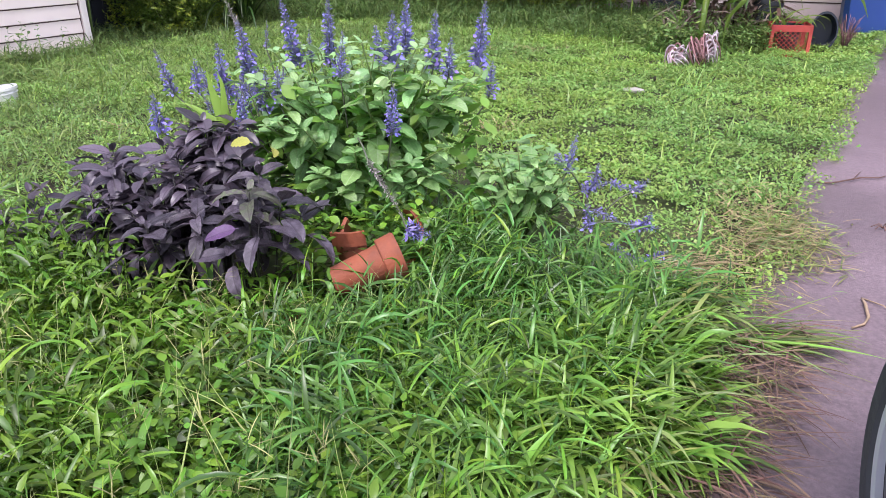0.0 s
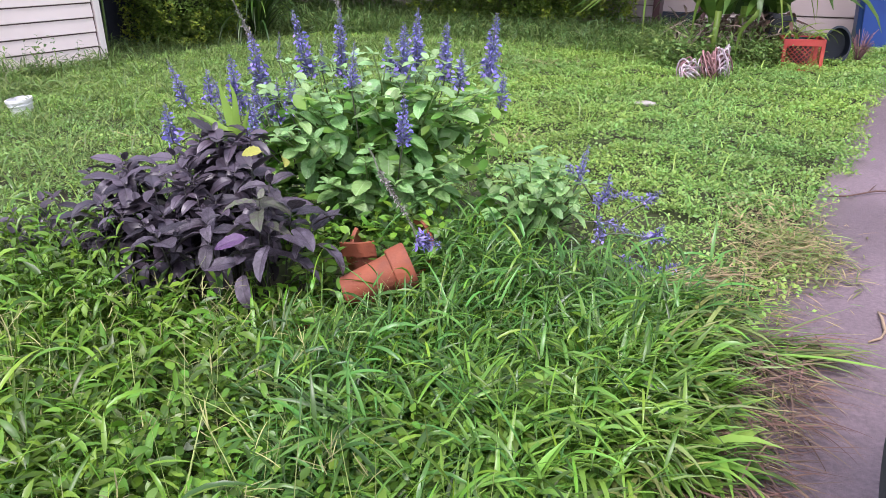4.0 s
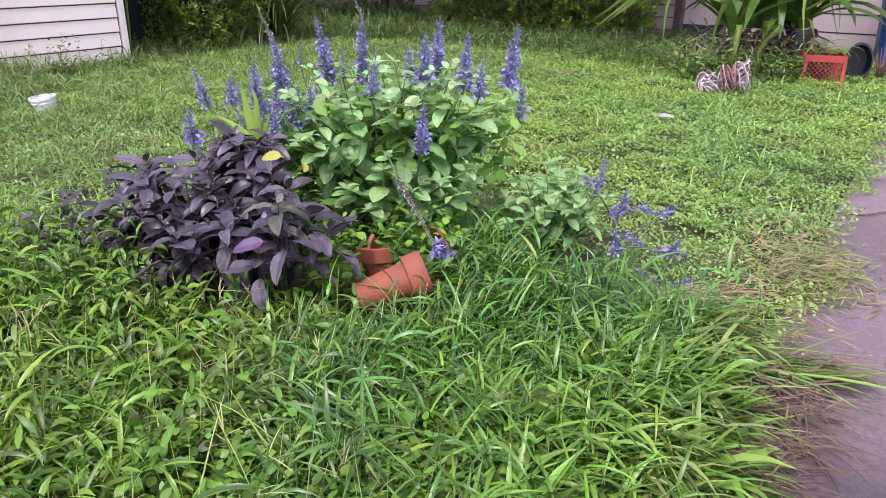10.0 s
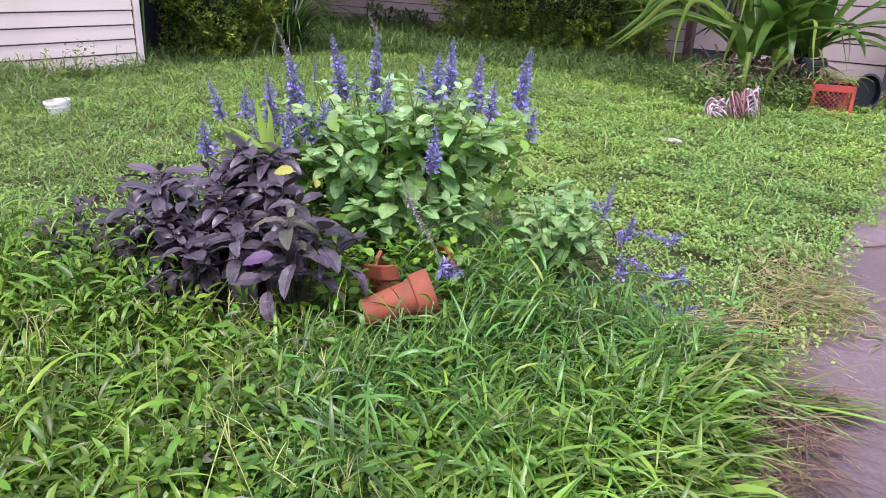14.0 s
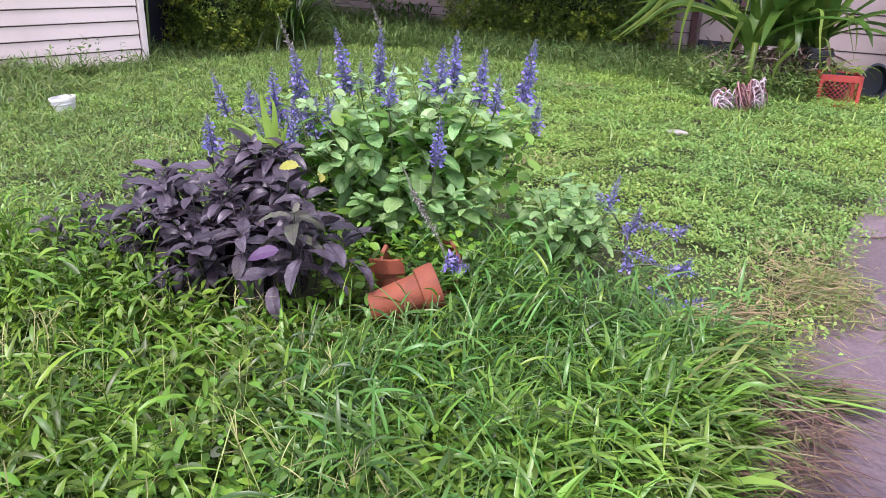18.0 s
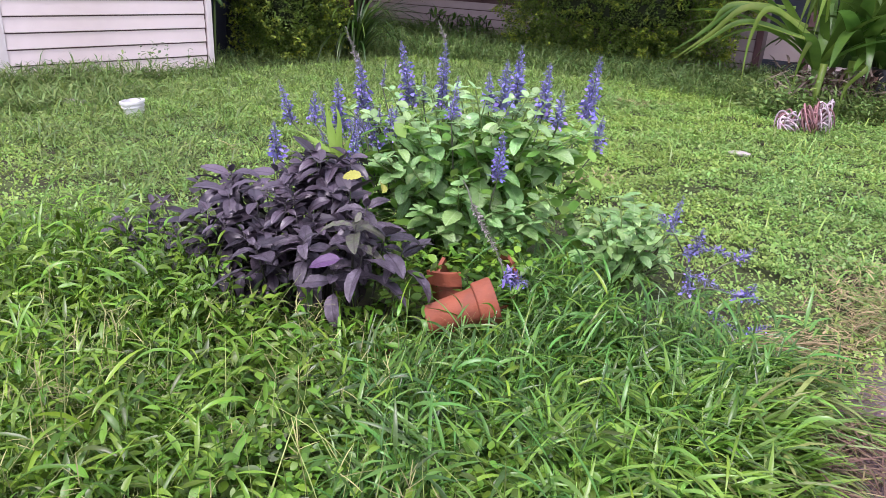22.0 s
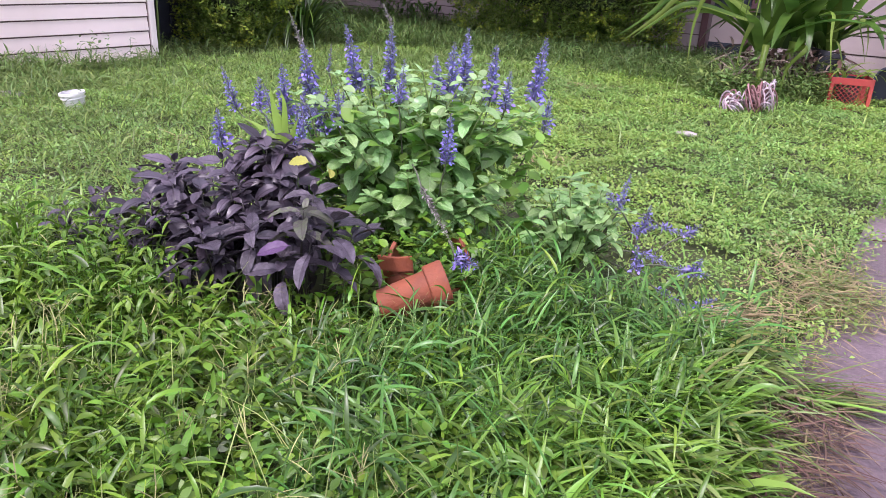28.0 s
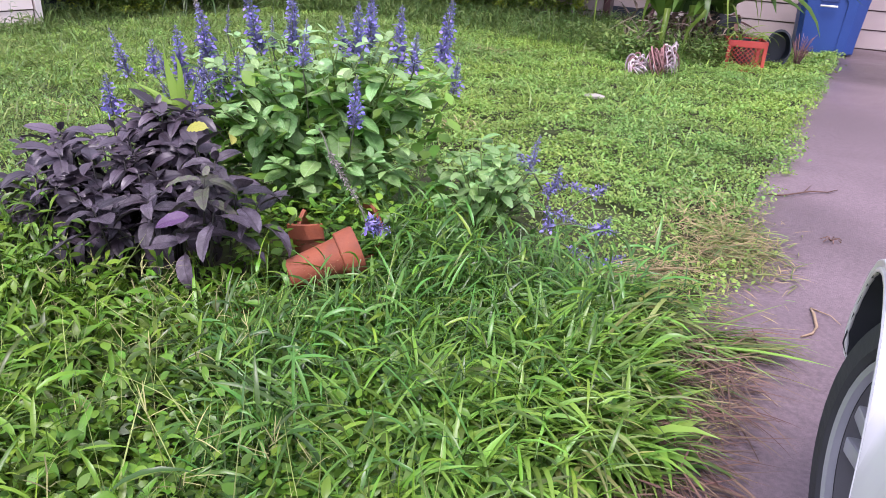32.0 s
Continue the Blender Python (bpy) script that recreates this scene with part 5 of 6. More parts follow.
def build_pot():
    axis = Vector((0.05, -0.60, 0.62)).normalized()
    mouth = Vector((-0.03, 2.19, 0.168))
    pot = thing("terracotta_pot", aimed(mouth - axis * 0.23, axis) @ Matrix.Scale(1.08, 4), "broken terracotta pot on its back with plants growing through it", "pot")
    prof = [(0.080, 0.0), (0.108, 0.150), (0.121, 0.150), (0.126, 0.215), (0.115, 0.215), (0.098, 0.148), (0.070, 0.015), (0.0, 0.015), (0.0, 0.0), (0.080, 0.0)]
    part("pot_wall", lathe(prof, 26, 148, 160), TERRA, pot, "broken pot wall with a thick rim")
    part("rim_arc", lathe([(0.112, 0.185), (0.124, 0.185), (0.127, 0.217), (0.116, 0.217), (0.112, 0.185)], 26, -85, 135), TERRA, pot, "thin arc of the broken rim")
    part("potting_soil", lathe([(0.0, 0.06), (0.078, 0.06), (0.075, 0.04), (0.0, 0.04)], 24), SOIL, pot)
    axis = Vector((0.93, 0.22, 0.30)).normalized()
    shard = thing("terracotta_pot", aimed((-0.170, 1.945, 0.122), axis) @ Matrix.Diagonal((0.84, 0.84, 0.88, 1)), "terracotta pot lying on its side in the grass", "pot")
    body = [(0.048, 0.0), (0.053, 0.004), (0.067, 0.178), (0.079, 0.180), (0.082, 0.184), (0.086, 0.240), (0.083, 0.246), (0.072, 0.246), (0.069, 0.242), (0.059, 0.175), (0.043, 0.012)]
    part("pot_wall", lathe(body, 40, 0, 360), TERRA, shard)
    part("pot_base", lathe([(0.0, 0.0), (0.0495, 0.0), (0.045, 0.013), (0.0, 0.013)], 24), TERRA, shard)
    tall = thing("pot_shard", Matrix.Translation((-0.105, 2.12, -0.02)) @ Matrix.Rotation(radians(-110), 4, "Z") @ Matrix.Rotation(radians(8), 4, "X") @ Matrix.Translation((-0.10, 0, 0)) @ Matrix.Diagonal((1, 1, 0.84, 1)), "curved terracotta shard standing behind the fallen pot", "pot shard", "terracotta shards")
    part("shard_piece", lathe([(0.095, 0.0), (0.110, 0.22), (0.120, 0.22), (0.122, 0.275), (0.108, 0.275), (0.098, 0.21), (0.084, 0.0)], 12, -30, 60), TERRA, tall)
    rnd = random.Random(3)
    for x, y, turn in ((-0.11, 1.86, 20), (-0.43, 1.80, 75), (-0.28, 1.86, 10)):
        bm = lathe([(0.10, 0.0), (0.104, 0.075), (0.092, 0.078), (0.088, 0.0)], 8, -28, 56)
        piece = thing("pot_shard", Matrix.Translation((x, y, -0.008)) @ Matrix.Rotation(radians(turn - 90), 4, "Z") @ Matrix.Translation((-0.09, 0, 0)), "small terracotta shard half hidden in the grass", "pot shard", "terracotta shards")
        part("shard_piece", bm, TERRA, piece)


# ---- hedges ----
def bush(name, centre, radii, count, leaf, label, turn=0.0, seed=1):
    r = np.random.default_rng(seed)
    m = Matrix.Translation(centre) @ Matrix.Rotation(turn, 4, "Z")
    ob = thing(name, m, label, "bush")
    # leafy shoots over an uneven, lobed surface; the outer ones end in pale new growth
    d = r.normal(size=(count, 3))
    d /= np.linalg.norm(d, axis=1)[:, None]
    box_d = d / np.maximum(np.abs(d).max(1)[:, None], 1e-6)
    shape = 0.45 * d + 0.55 * box_d * 0.9
    lobes = 1 + 0.09 * np.sin(d[:, 0] * 7 + 3 * d[:, 2] + seed) * np.cos(d[:, 1] * 6 + d[:, 2] * 7) + 0.06 * np.sin(d[:, 0] * 17 + 9 * d[:, 1]) * np.sin(d[:, 2] * 19 + seed)
    depth = r.random(count) ** 1.6
    p = shape * np.array(radii) * (lobes * (1.06 - 0.30 * depth))[:, None]
    keep = p[:, 2] > -radii[2] * 0.98
    p, d, depth = p[keep], d[keep], depth[keep]
    k = len(p)
    axis = d + r.normal(0, 0.45, (k, 3)) + np.array((0, 0, 0.35))
    axis /= np.linalg.norm(axis, axis=1)[:, None]

    def leafy(rows, per, back, size):
        n = len(rows) * per
        q = np.repeat(p[rows], per, 0) - np.repeat(axis[rows], per, 0) * r.uniform(*back, n)[:, None] + r.normal(0, 0.4 * leaf, (n, 3))
        ln = r.uniform(0.6, 1.3, n) * leaf * size
        return flakes(q, r.uniform(0, 6.283, n), r.uniform(-0.4, 1.1, n), ln, ln * 0.62, r.normal(0, 0.6, n))

    tagged(part("crown", np_mesh("crown", *leafy(np.arange(k), 14, (0.0, 4.0 * leaf), 1.0)), HEDGE, ob, "dark green older leaves"), kind="stuff")
    young = np.flatnonzero((depth < 0.30) & (np.sin(p[:, 0] * 6 + seed) * np.cos(p[:, 2] * 5 + p[:, 1] * 4) + r.normal(0, 0.5, k) > 0.1))
    tagged(part("new_growth", np_mesh("new_growth", *leafy(young, 11, (-1.6 * leaf, 0.4 * leaf), 1.1)), HEDGE_TIP, ob, "yellow-green young shoot tips"), kind="stuff")
    # solid core behind the leaves, coloured near-black for the inner shade
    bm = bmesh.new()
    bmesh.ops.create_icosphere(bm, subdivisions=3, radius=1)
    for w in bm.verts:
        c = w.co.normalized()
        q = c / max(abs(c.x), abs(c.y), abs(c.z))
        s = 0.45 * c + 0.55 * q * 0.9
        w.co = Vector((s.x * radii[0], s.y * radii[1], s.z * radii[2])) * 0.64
    part("inner_mass", bm, HEDGE_CORE, ob, "solid near-black core standing for the shade inside")
    for j in range(5):
        a = 6.283 * j / 5
        part("trunk", tube([(0.1 * math.cos(a), 0.1 * math.sin(a), -radii[2] - 0.35), (0.3 * math.cos(a), 0.3 * math.sin(a), -radii[2] * 0.4)], [0.03, 0.02], 6), DARKSTEM, ob)


def build_hedges():
    bush("hedge", at(-4.75, 9.45, 1.25), (1.78, 0.66, 1.24), 7000, 0.040, "clipped dense green hedge with yellow-green tips against the house", TURN, 3)
    bush("shrub", at(-7.27, 5.87, 0.98), (0.60, 0.66, 1.02), 3200, 0.036, "rounded green shrub with yellow-green new growth beside the dark gap", TURN, 4)
    r = np.random.default_rng(9)
    clump = thing("strap_plant", lie(-7.02, 6.78, 0.0), "dark green clump of narrow drooping leaves beside the shrub", "plant")
    for j in range(130):
        k = np.ones(1)
        h = r.uniform(0, 6.283)
        v, f = ribbons(np.array([(0.1 * math.cos(h), 0.1 * math.sin(h), -0.01 + r.uniform(0, 0.3))]), h * k, r.uniform(0.9, 1.5) * k, r.uniform(1.2, 2.7) * k, r.uniform(0.7, 1.4) * k, r.uniform(0.020, 0.034) * k, STRAPPED, 0.35)
        part("leaf", np_mesh("leaf", v, f), STRAP_DARK if j % 3 else STRAP, clump)
    low = thing("shrub", lie(-7.75, 9.9, 0.0), "small dark broad-leaved plant under the house window", "plant")
    base = np.column_stack([r.uniform(-0.75, 0.5, 260), r.uniform(-0.2, 0.2, 260), r.uniform(0.02, 0.45, 260)])
    k = len(base)
    part("foliage", np_mesh("foliage", *ribbons(base, r.uniform(0, 6.28, k), r.uniform(0, 1.2, k), r.uniform(0, 1, k), r.uniform(0.1, 0.22, k), r.uniform(0.03, 0.06, k), OVATE, 0.3)), STRAP, low)
    for j in range(7):
        part("stem", tube([(-0.7 + 0.2 * j, 0, -0.02), (-0.7 + 0.2 * j, 0.03, 0.42)], 0.006, 5), DARKSTEM, low)


# ---- strap-leaved lily and the clutter round it ----
def strap_leaf(parent, foot, heading, rise, curl, length, width, mat, label=""):
    k = np.ones(1)
    v, f = ribbons(np.array([foot]), heading * k, rise * k, curl * k, length * k, width * k, (0.7, 0.85, 0.95, 1.0, 1.0, 0.95, 0.85, 0.7, 0.45, 0.05), 0.35, 0.2 * k)
    part("leaf", np_mesh("leaf", v, f), mat, parent, label)


def build_lily():
    rnd = random.Random(21)
    lily = thing("crinum_lily", Matrix.Translation((3.22, 7.25, 0)), "giant lily with long arching green strap leaves on thick stalks", "plant")
    for x, y, h, r in ((-0.25, -0.05, 0.45, 0.05), (0.08, 0.02, 0.55, 0.06), (0.36, 0.12, 0.45, 0.05)):
        part("trunk", tube([(x, y, -0.03), (x * 1.05, y, h * 0.5), (x * 1.1, y, h)], [r * 0.85, r * 0.8, r], 10), STRAP, lily, "thick green stalk")
        for k in range(22):
            a = rnd.uniform(0, 6.283)
            strap_leaf(lily, (x * 1.1 + 0.02 * math.cos(a), y + 0.02 * math.sin(a), h - 0.04), a, rnd.uniform(0.7, 1.5), rnd.choice((0.4, 0.9, 1.5, 2.4)) * rnd.uniform(0.8, 1.2), rnd.uniform(0.95, 1.6), rnd.uniform(0.085, 0.125), STRAP)
    for k in range(26):
        strap_leaf(lily, (rnd.uniform(-0.3, 0.45), rnd.uniform(-0.05, 0.15), 0.45), rnd.uniform(0, 6.283), rnd.uniform(1.15, 1.5), rnd.uniform(0.2, 0.7), rnd.uniform(0.8, 1.3), rnd.uniform(0.09, 0.13), STRAP)
    # long leaves that hang out over the lawn; world places, less the plant's own
    root = Vector((3.22, 7.25, 0))
    hanging = (((2.75, 7.0, 0.72), (2.32, 6.9, 0.94), (2.19, 6.9, 0.69), (2.18, 6.9, 0.24), 0.085), ((2.80, 7.0, 0.62), (2.68, 6.8, 0.69), (2.62, 6.8, 0.51), (2.60, 6.8, 0.25), 0.105),
               ((2.70, 7.0, 0.80), (2.15, 6.9, 0.95), (1.83, 6.9, 0.69), (1.53, 6.9, 0.45), 0.075), ((2.70, 7.0, 0.70), (2.15, 6.95, 0.82), (1.85, 6.95, 0.65), (1.65, 6.95, 0.50), 0.070),
               ((2.60, 7.1, 0.95), (2.03, 7.0, 0.96), (1.91, 7.0, 0.83), (1.72, 7.0, 0.66), 0.065), ((3.10, 7.0, 0.42), (3.11, 6.6, 0.51), (2.97, 6.6, 0.32), (2.95, 6.6, 0.01), 0.095),
               ((2.75, 7.0, 0.85), (2.60, 6.75, 1.12), (2.54, 6.7, 1.00), (2.50, 6.7, 0.76), 0.085), ((2.85, 7.0, 0.85), (2.72, 6.75, 1.15), (2.67, 6.7, 1.00), (2.65, 6.7, 0.73), 0.085),
               ((3.30, 7.0, 0.75), (3.36, 6.8, 0.80), (3.37, 6.75, 0.60), (3.44, 6.75, 0.28), 0.075), ((3.45, 7.0, 0.55), (3.43, 6.75, 0.56), (3.46, 6.7, 0.47), (3.54, 6.7, 0.27), 0.060),
               ((3.50, 7.1, 0.60), (3.62, 6.95, 0.80), (3.71, 6.9, 0.62), (3.82, 6.9, 0.33), 0.045), ((3.55, 7.1, 0.62), (3.75, 7.0, 0.74), (3.83, 7.0, 0.60), (3.86, 7.0, 0.40), 0.045))
    for n, (*pts, width) in enumerate(hanging):
        for copy in range(2 if n in (2, 3, 4, 6, 7) else 1):
            off = Vector((rnd.uniform(-0.13, 0.13), rnd.uniform(-0.1, 0.1), rnd.uniform(-0.10, 0.06))) if copy else Vector((0, 0, 0))
            hung_leaf(lily, [Vector(p) - root + off * (k / 3) for k, p in enumerate(pts)], width * rnd.uniform(0.55, 0.8), STRAP if copy else STRAP_LIGHT, "pale bent strap leaf")
    for x, y, h, r in ((2.83, 6.82, 0.50, 0.032), (3.17, 7.05, 0.52, 0.036)):
        part("trunk", tube([(x - 3.22, y - 7.25, -0.03), (x - 3.22, y - 7.25, h * 0.5), (x - 3.20, y - 7.23, h)], [r * 0.9, r * 0.8, r], 10), STRAP_LIGHT, lily, "thick yellow-green stalk")
    for k in range(120):
        strap_leaf(lily, (rnd.uniform(-0.3, 0.5), rnd.uniform(-0.1, 0.15), rnd.uniform(0.15, 0.45)), rnd.uniform(0, 6.28), rnd.uniform(-0.6, 0.3), rnd.uniform(0.5, 1.6), rnd.uniform(0.25, 0.45), rnd.uniform(0.03, 0.06), DRY, "withered brown leaf")
    under = weeds(np.concatenate([scatter_xy(420, 2.3, 3.45, 6.75, 8.2), scatter_xy(420, 2.5, 3.5, 6.55, 7.3), scatter_xy(300, 3.4, 4.2, 7.15, 8.2)]), 0.055, 0.24, 6, (0.25, 0.9, 0.95, 0.55, 0.03), 0.0, (0.15, 0.30))
    q = scatter_xy(480, 2.6, 3.5, 6.85, 7.45)
    q[:, 2] = rng.uniform(0.0, 0.42, len(q))
    dead = blades(q, (0.10, 0.32), (0.010, 0.030), (-0.9, 0.9), (0.2, 1.8), None, 0.5, SHORT, 0.3)
    stuff("dead_leaves", [dead], DEAD, "grey-brown withered leaves hanging round the foot of the giant lily", "dead leaves")
    q = scatter_xy(260, 2.3, 3.6, 6.7, 7.3)
    under = merged([under, culms(q, (0.12, 0.38), 8, (0.05, 0.10), (0.014, 0.026), (0.25, 0.9, 0.95, 0.55, 0.03), 0.35, None, 0.6, 0.0)])
    stuff("undergrowth", [under], GRASS_DULL, "low weeds growing round the foot of the giant lily", "weeds")
    for (x, y), dark, seed, high in (((2.32, 6.00), False, 1, 0.16), ((2.46, 5.95), True, 2, 0.22), ((2.54, 5.96), False, 3, 0.25)):
        r2 = random.Random(seed)
        bloom = thing("wilted_flower", Matrix.Translation((x, y, 0)), "maroon wilted lily flowers collapsed in the grass" if dark else "white and pink striped wilted lily petals drooping in the grass", "flower", "wilted flowers")
        part("stalk", tube([(0, 0.05, -0.01), (0, 0.02, high * 0.8)], 0.012, 6), PETAL_DARK, bloom)
        for k in range(26):
            a, reach, top = r2.uniform(0, 6.28), r2.uniform(0.03, 0.10), high * r2.uniform(0.4, 1.15)
            line = []
            for s in np.linspace(0, 1, 12):
                out = 0.012 + reach * s ** 0.8
                line.append(Vector((out * math.cos(a + 2.2 * s) + (0.12 * top * math.sin(2.6 * s) if seed == 3 else 0.0), out * math.sin(a + 2.2 * s), 0.02 + top * max(0.0, math.sin(math.pi * (0.12 + 0.83 * s))) ** 0.75)))
            part("petal", tube(line, [0.003, 0.006, 0.0075, 0.008, 0.008, 0.008, 0.0075, 0.007, 0.007, 0.006, 0.005, 0.002], 5), PETAL_DARK if (dark and k % 5) or k % 4 == 0 else PETAL, bloom)


def build_crate():
    crate = thing("milk_crate", Matrix.Translation((3.63, 6.76, -0.02)) @ Matrix.Rotation(radians(-18), 4, "Z"), "red plastic milk crate with a diagonal lattice, holding a plant pot", "crate")
    w, d, h = 0.175, 0.165, 0.285
    for z0, z1 in ((0.0, 0.035), (0.225, h)):
        for lo, hi in (((-w, -d, z0), (w, -d + 0.012, z1)), ((-w, d - 0.012, z0), (w, d, z1)), ((-w, -d + 0.0125, z0), (-w + 0.012, d - 0.0125, z1)), ((w - 0.012, -d + 0.0125, z0), (w, d - 0.0125, z1))):
            part("band", boxed(lo, hi, 0.003), CRATE_RED, crate)
    for x in (-w, w - 0.03):
        for y in (-d, d - 0.03):
            part("corner_post", boxed((x - 0.001, y - 0.001, 0.001), (x + 0.031, y + 0.031, h - 0.001), 0.004), CRATE_RED, crate)
    part("crate_floor", boxed((-w + 0.013, -d + 0.013, 0.004), (w - 0.013, d - 0.013, 0.014)), CRATE_RED, crate)
    for side in (-1, 1):
        for k in range(-5, 8):
            for s in (1, -1):
                x0 = -w + 0.03 + k * 0.042
                pts = []
                for t in np.linspace(0, 1, 12):
                    x, z = x0 + s * 0.19 * t + (0.19 if s < 0 else 0), 0.035 + 0.19 * t
                    if -w + 0.03 <= x <= w - 0.03:
                        pts.append((x, side * (d - 0.006), z))
                if len(pts) >= 2:
                    part("lattice_bar", tube([pts[0], pts[-1]], 0.0028, 4), CRATE_RED, crate)
    pot = thing("plant_pot", Matrix.Translation((3.62, 6.77, -0.004)), "black plastic nursery pot with drooping strap leaves in the crate", "pot")
    part("pot_body", lathe([(0.09, 0.0), (0.12, 0.235), (0.132, 0.235), (0.132, 0.26), (0.118, 0.26), (0.085, 0.01), (0.0, 0.01)], 28), BLACK, pot)
    part("potting_soil", lathe([(0.0, 0.205), (0.112, 0.205), (0.112, 0.19), (0.0, 0.19)], 24), SOIL, pot)
    rnd = random.Random(2)
    for k in range(7):
        strap_leaf(pot, (0.03 * k - 0.08, 0, 0.2), rnd.uniform(0, 6.28), rnd.uniform(0.9, 1.4), rnd.uniform(1.6, 2.8), rnd.uniform(0.35, 0.6), 0.028, STRAP_LIGHT)
    back_pot = thing("plant_pot", Matrix.Translation((3.52, 7.22, 0.0)) @ Matrix.Rotation(radians(12), 4, "Y"), "tall black nursery pot standing behind the crate", "pot")
    part("pot_body", lathe([(0.11, 0.0), (0.145, 0.40), (0.158, 0.40), (0.158, 0.44), (0.142, 0.44), (0.105, 0.012), (0.0, 0.012)], 28), BLACK, back_pot)
    bucket = thing("bucket", aimed((4.14, 7.10, 0.150), (-0.42, -0.90, 0.08)) @ Matrix.Diagonal((0.80, 1.20, 0.75, 1)), "dark blue plastic bucket tipped over beside the crate", "bucket")
    part("bucket_body", lathe([(0.0, 0.0), (0.115, 0.0), (0.140, 0.29), (0.152, 0.295), (0.152, 0.315), (0.135, 0.315), (0.110, 0.012), (0.0, 0.012)], 32), BUCKET, bucket)
    part("handle", tube([(0.146 * math.cos(a), -0.10 * math.sin(a), 0.305 + 0.075 * math.sin(a)) for a in np.linspace(0, math.pi, 12)], 0.003, 5), BLACK, bucket, "thin wire handle")
    dry = thing("dry_plant", Matrix.Translation((4.36, 7.04, 0.0)), "small tangle of dark reddish dry stems beside the bin", "plant")
    for k in range(60):
        a = rnd.uniform(0, 6.28)
        part("stem", tube(bend((0.02 * math.cos(a), 0.02 * math.sin(a), -0.005), (rnd.uniform(0.03, 0.15) * math.cos(a), 0.12 * math.sin(a), rnd.uniform(0.08, 0.30)), 0.05, 4), 0.0022, 4), PETAL_DARK, dry)


def build_bin():
    m = Matrix.Translation((5.20, 7.99, 0.006)) @ Matrix.Rotation(radians(-27), 4, "Z")
    cart = thing("wheeled_bin", m, "blue plastic wheeled refuse bin standing by the house wall", "bin")
    def taper(name, rows, label=""):
        """A hollow-looking moulding: outlines (x, y) at rising heights, joined and closed."""
        bm = bmesh.new()
        rings = [[bm.verts.new((x, y, z)) for x, y in outline] for z, outline in rows]
        for a, b in zip(rings, rings[1:]):
            for j in range(len(a)):
                bm.faces.new((a[j], a[(j + 1) % len(a)], b[(j + 1) % len(a)], b[j]))
        bm.faces.new(rings[0][::-1])
        bm.faces.new(rings[-1])
        bmesh.ops.recalc_face_normals(bm, faces=bm.faces)
        bmesh.ops.bevel(bm, geom=list(bm.edges), offset=0.006, segments=2, affect="EDGES")
        return part(name, bm, BLUE, cart, label)

    def plan(w, d):
        return [(-w, -d + 0.10), (-w + 0.06, -d), (w - 0.12, -d), (w, -d + 0.12), (w, d), (-w, d)]

    taper("bin_body", [(0.02, plan(0.30, 0.30)), (0.95, plan(0.345, 0.35))])
    # side column of the front, wider above the step
    taper("column", [(0.03, [(0.10, -0.31), (0.19, -0.312), (0.295, -0.20), (0.10, -0.20)]), (0.55, [(0.12, -0.35), (0.215, -0.352), (0.338, -0.23), (0.12, -0.23)]),
                     (0.60, [(0.085, -0.354), (0.22, -0.356), (0.345, -0.235), (0.085, -0.235)]), (0.93, [(0.095, -0.38), (0.24, -0.382), (0.368, -0.26), (0.095, -0.26)])], "bulging front column")
    taper("column", [(0.03, [(-0.25, -0.308), (-0.14, -0.31), (-0.14, -0.22), (-0.25, -0.22)]), (0.93, [(-0.31, -0.378), (-0.17, -0.38), (-0.17, -0.27), (-0.31, -0.27)])], "bulging front column")
    part("rim", boxed((-0.395, -0.40, 0.95), (0.395, 0.40, 0.995), 0.012), BLUE, cart)
    part("lid", boxed((-0.41, -0.42, 1.0), (0.41, 0.43, 1.07), 0.03), BLUE, cart, "closed blue lid")
    part("catch_bar", tube([(-0.15, -0.375, 0.52), (0.02, -0.375, 0.52)], 0.012, 8), WHITE, cart, "pale metal catch bar")
    # raised block; the recess's shade is only its darker blue
    part("recess", boxed((-0.15, -0.342, 0.56), (0.03, -0.30, 0.69), 0.004), BLUE_SHADE, cart, "dark blue block painted as a shaded recess")
    for x in (-0.10, -0.072, -0.05, -0.028, -0.006, 0.016):
        part("number_bar", boxed((x, -0.372, 0.885), (x + 0.012, -0.33, 0.905), 0.001), WHITE, cart, "white stencilled mark")
    part("number_bar", boxed((-0.075, -0.370, 0.855), (0.0, -0.33, 0.872), 0.001), WHITE, cart, "white stencilled bar")
    for x in (-0.30, 0.25):
        part("wheel", tube([(x, 0.30, 0.10), (x + 0.05, 0.30, 0.10)], 0.10, 20), RUBBER, cart)


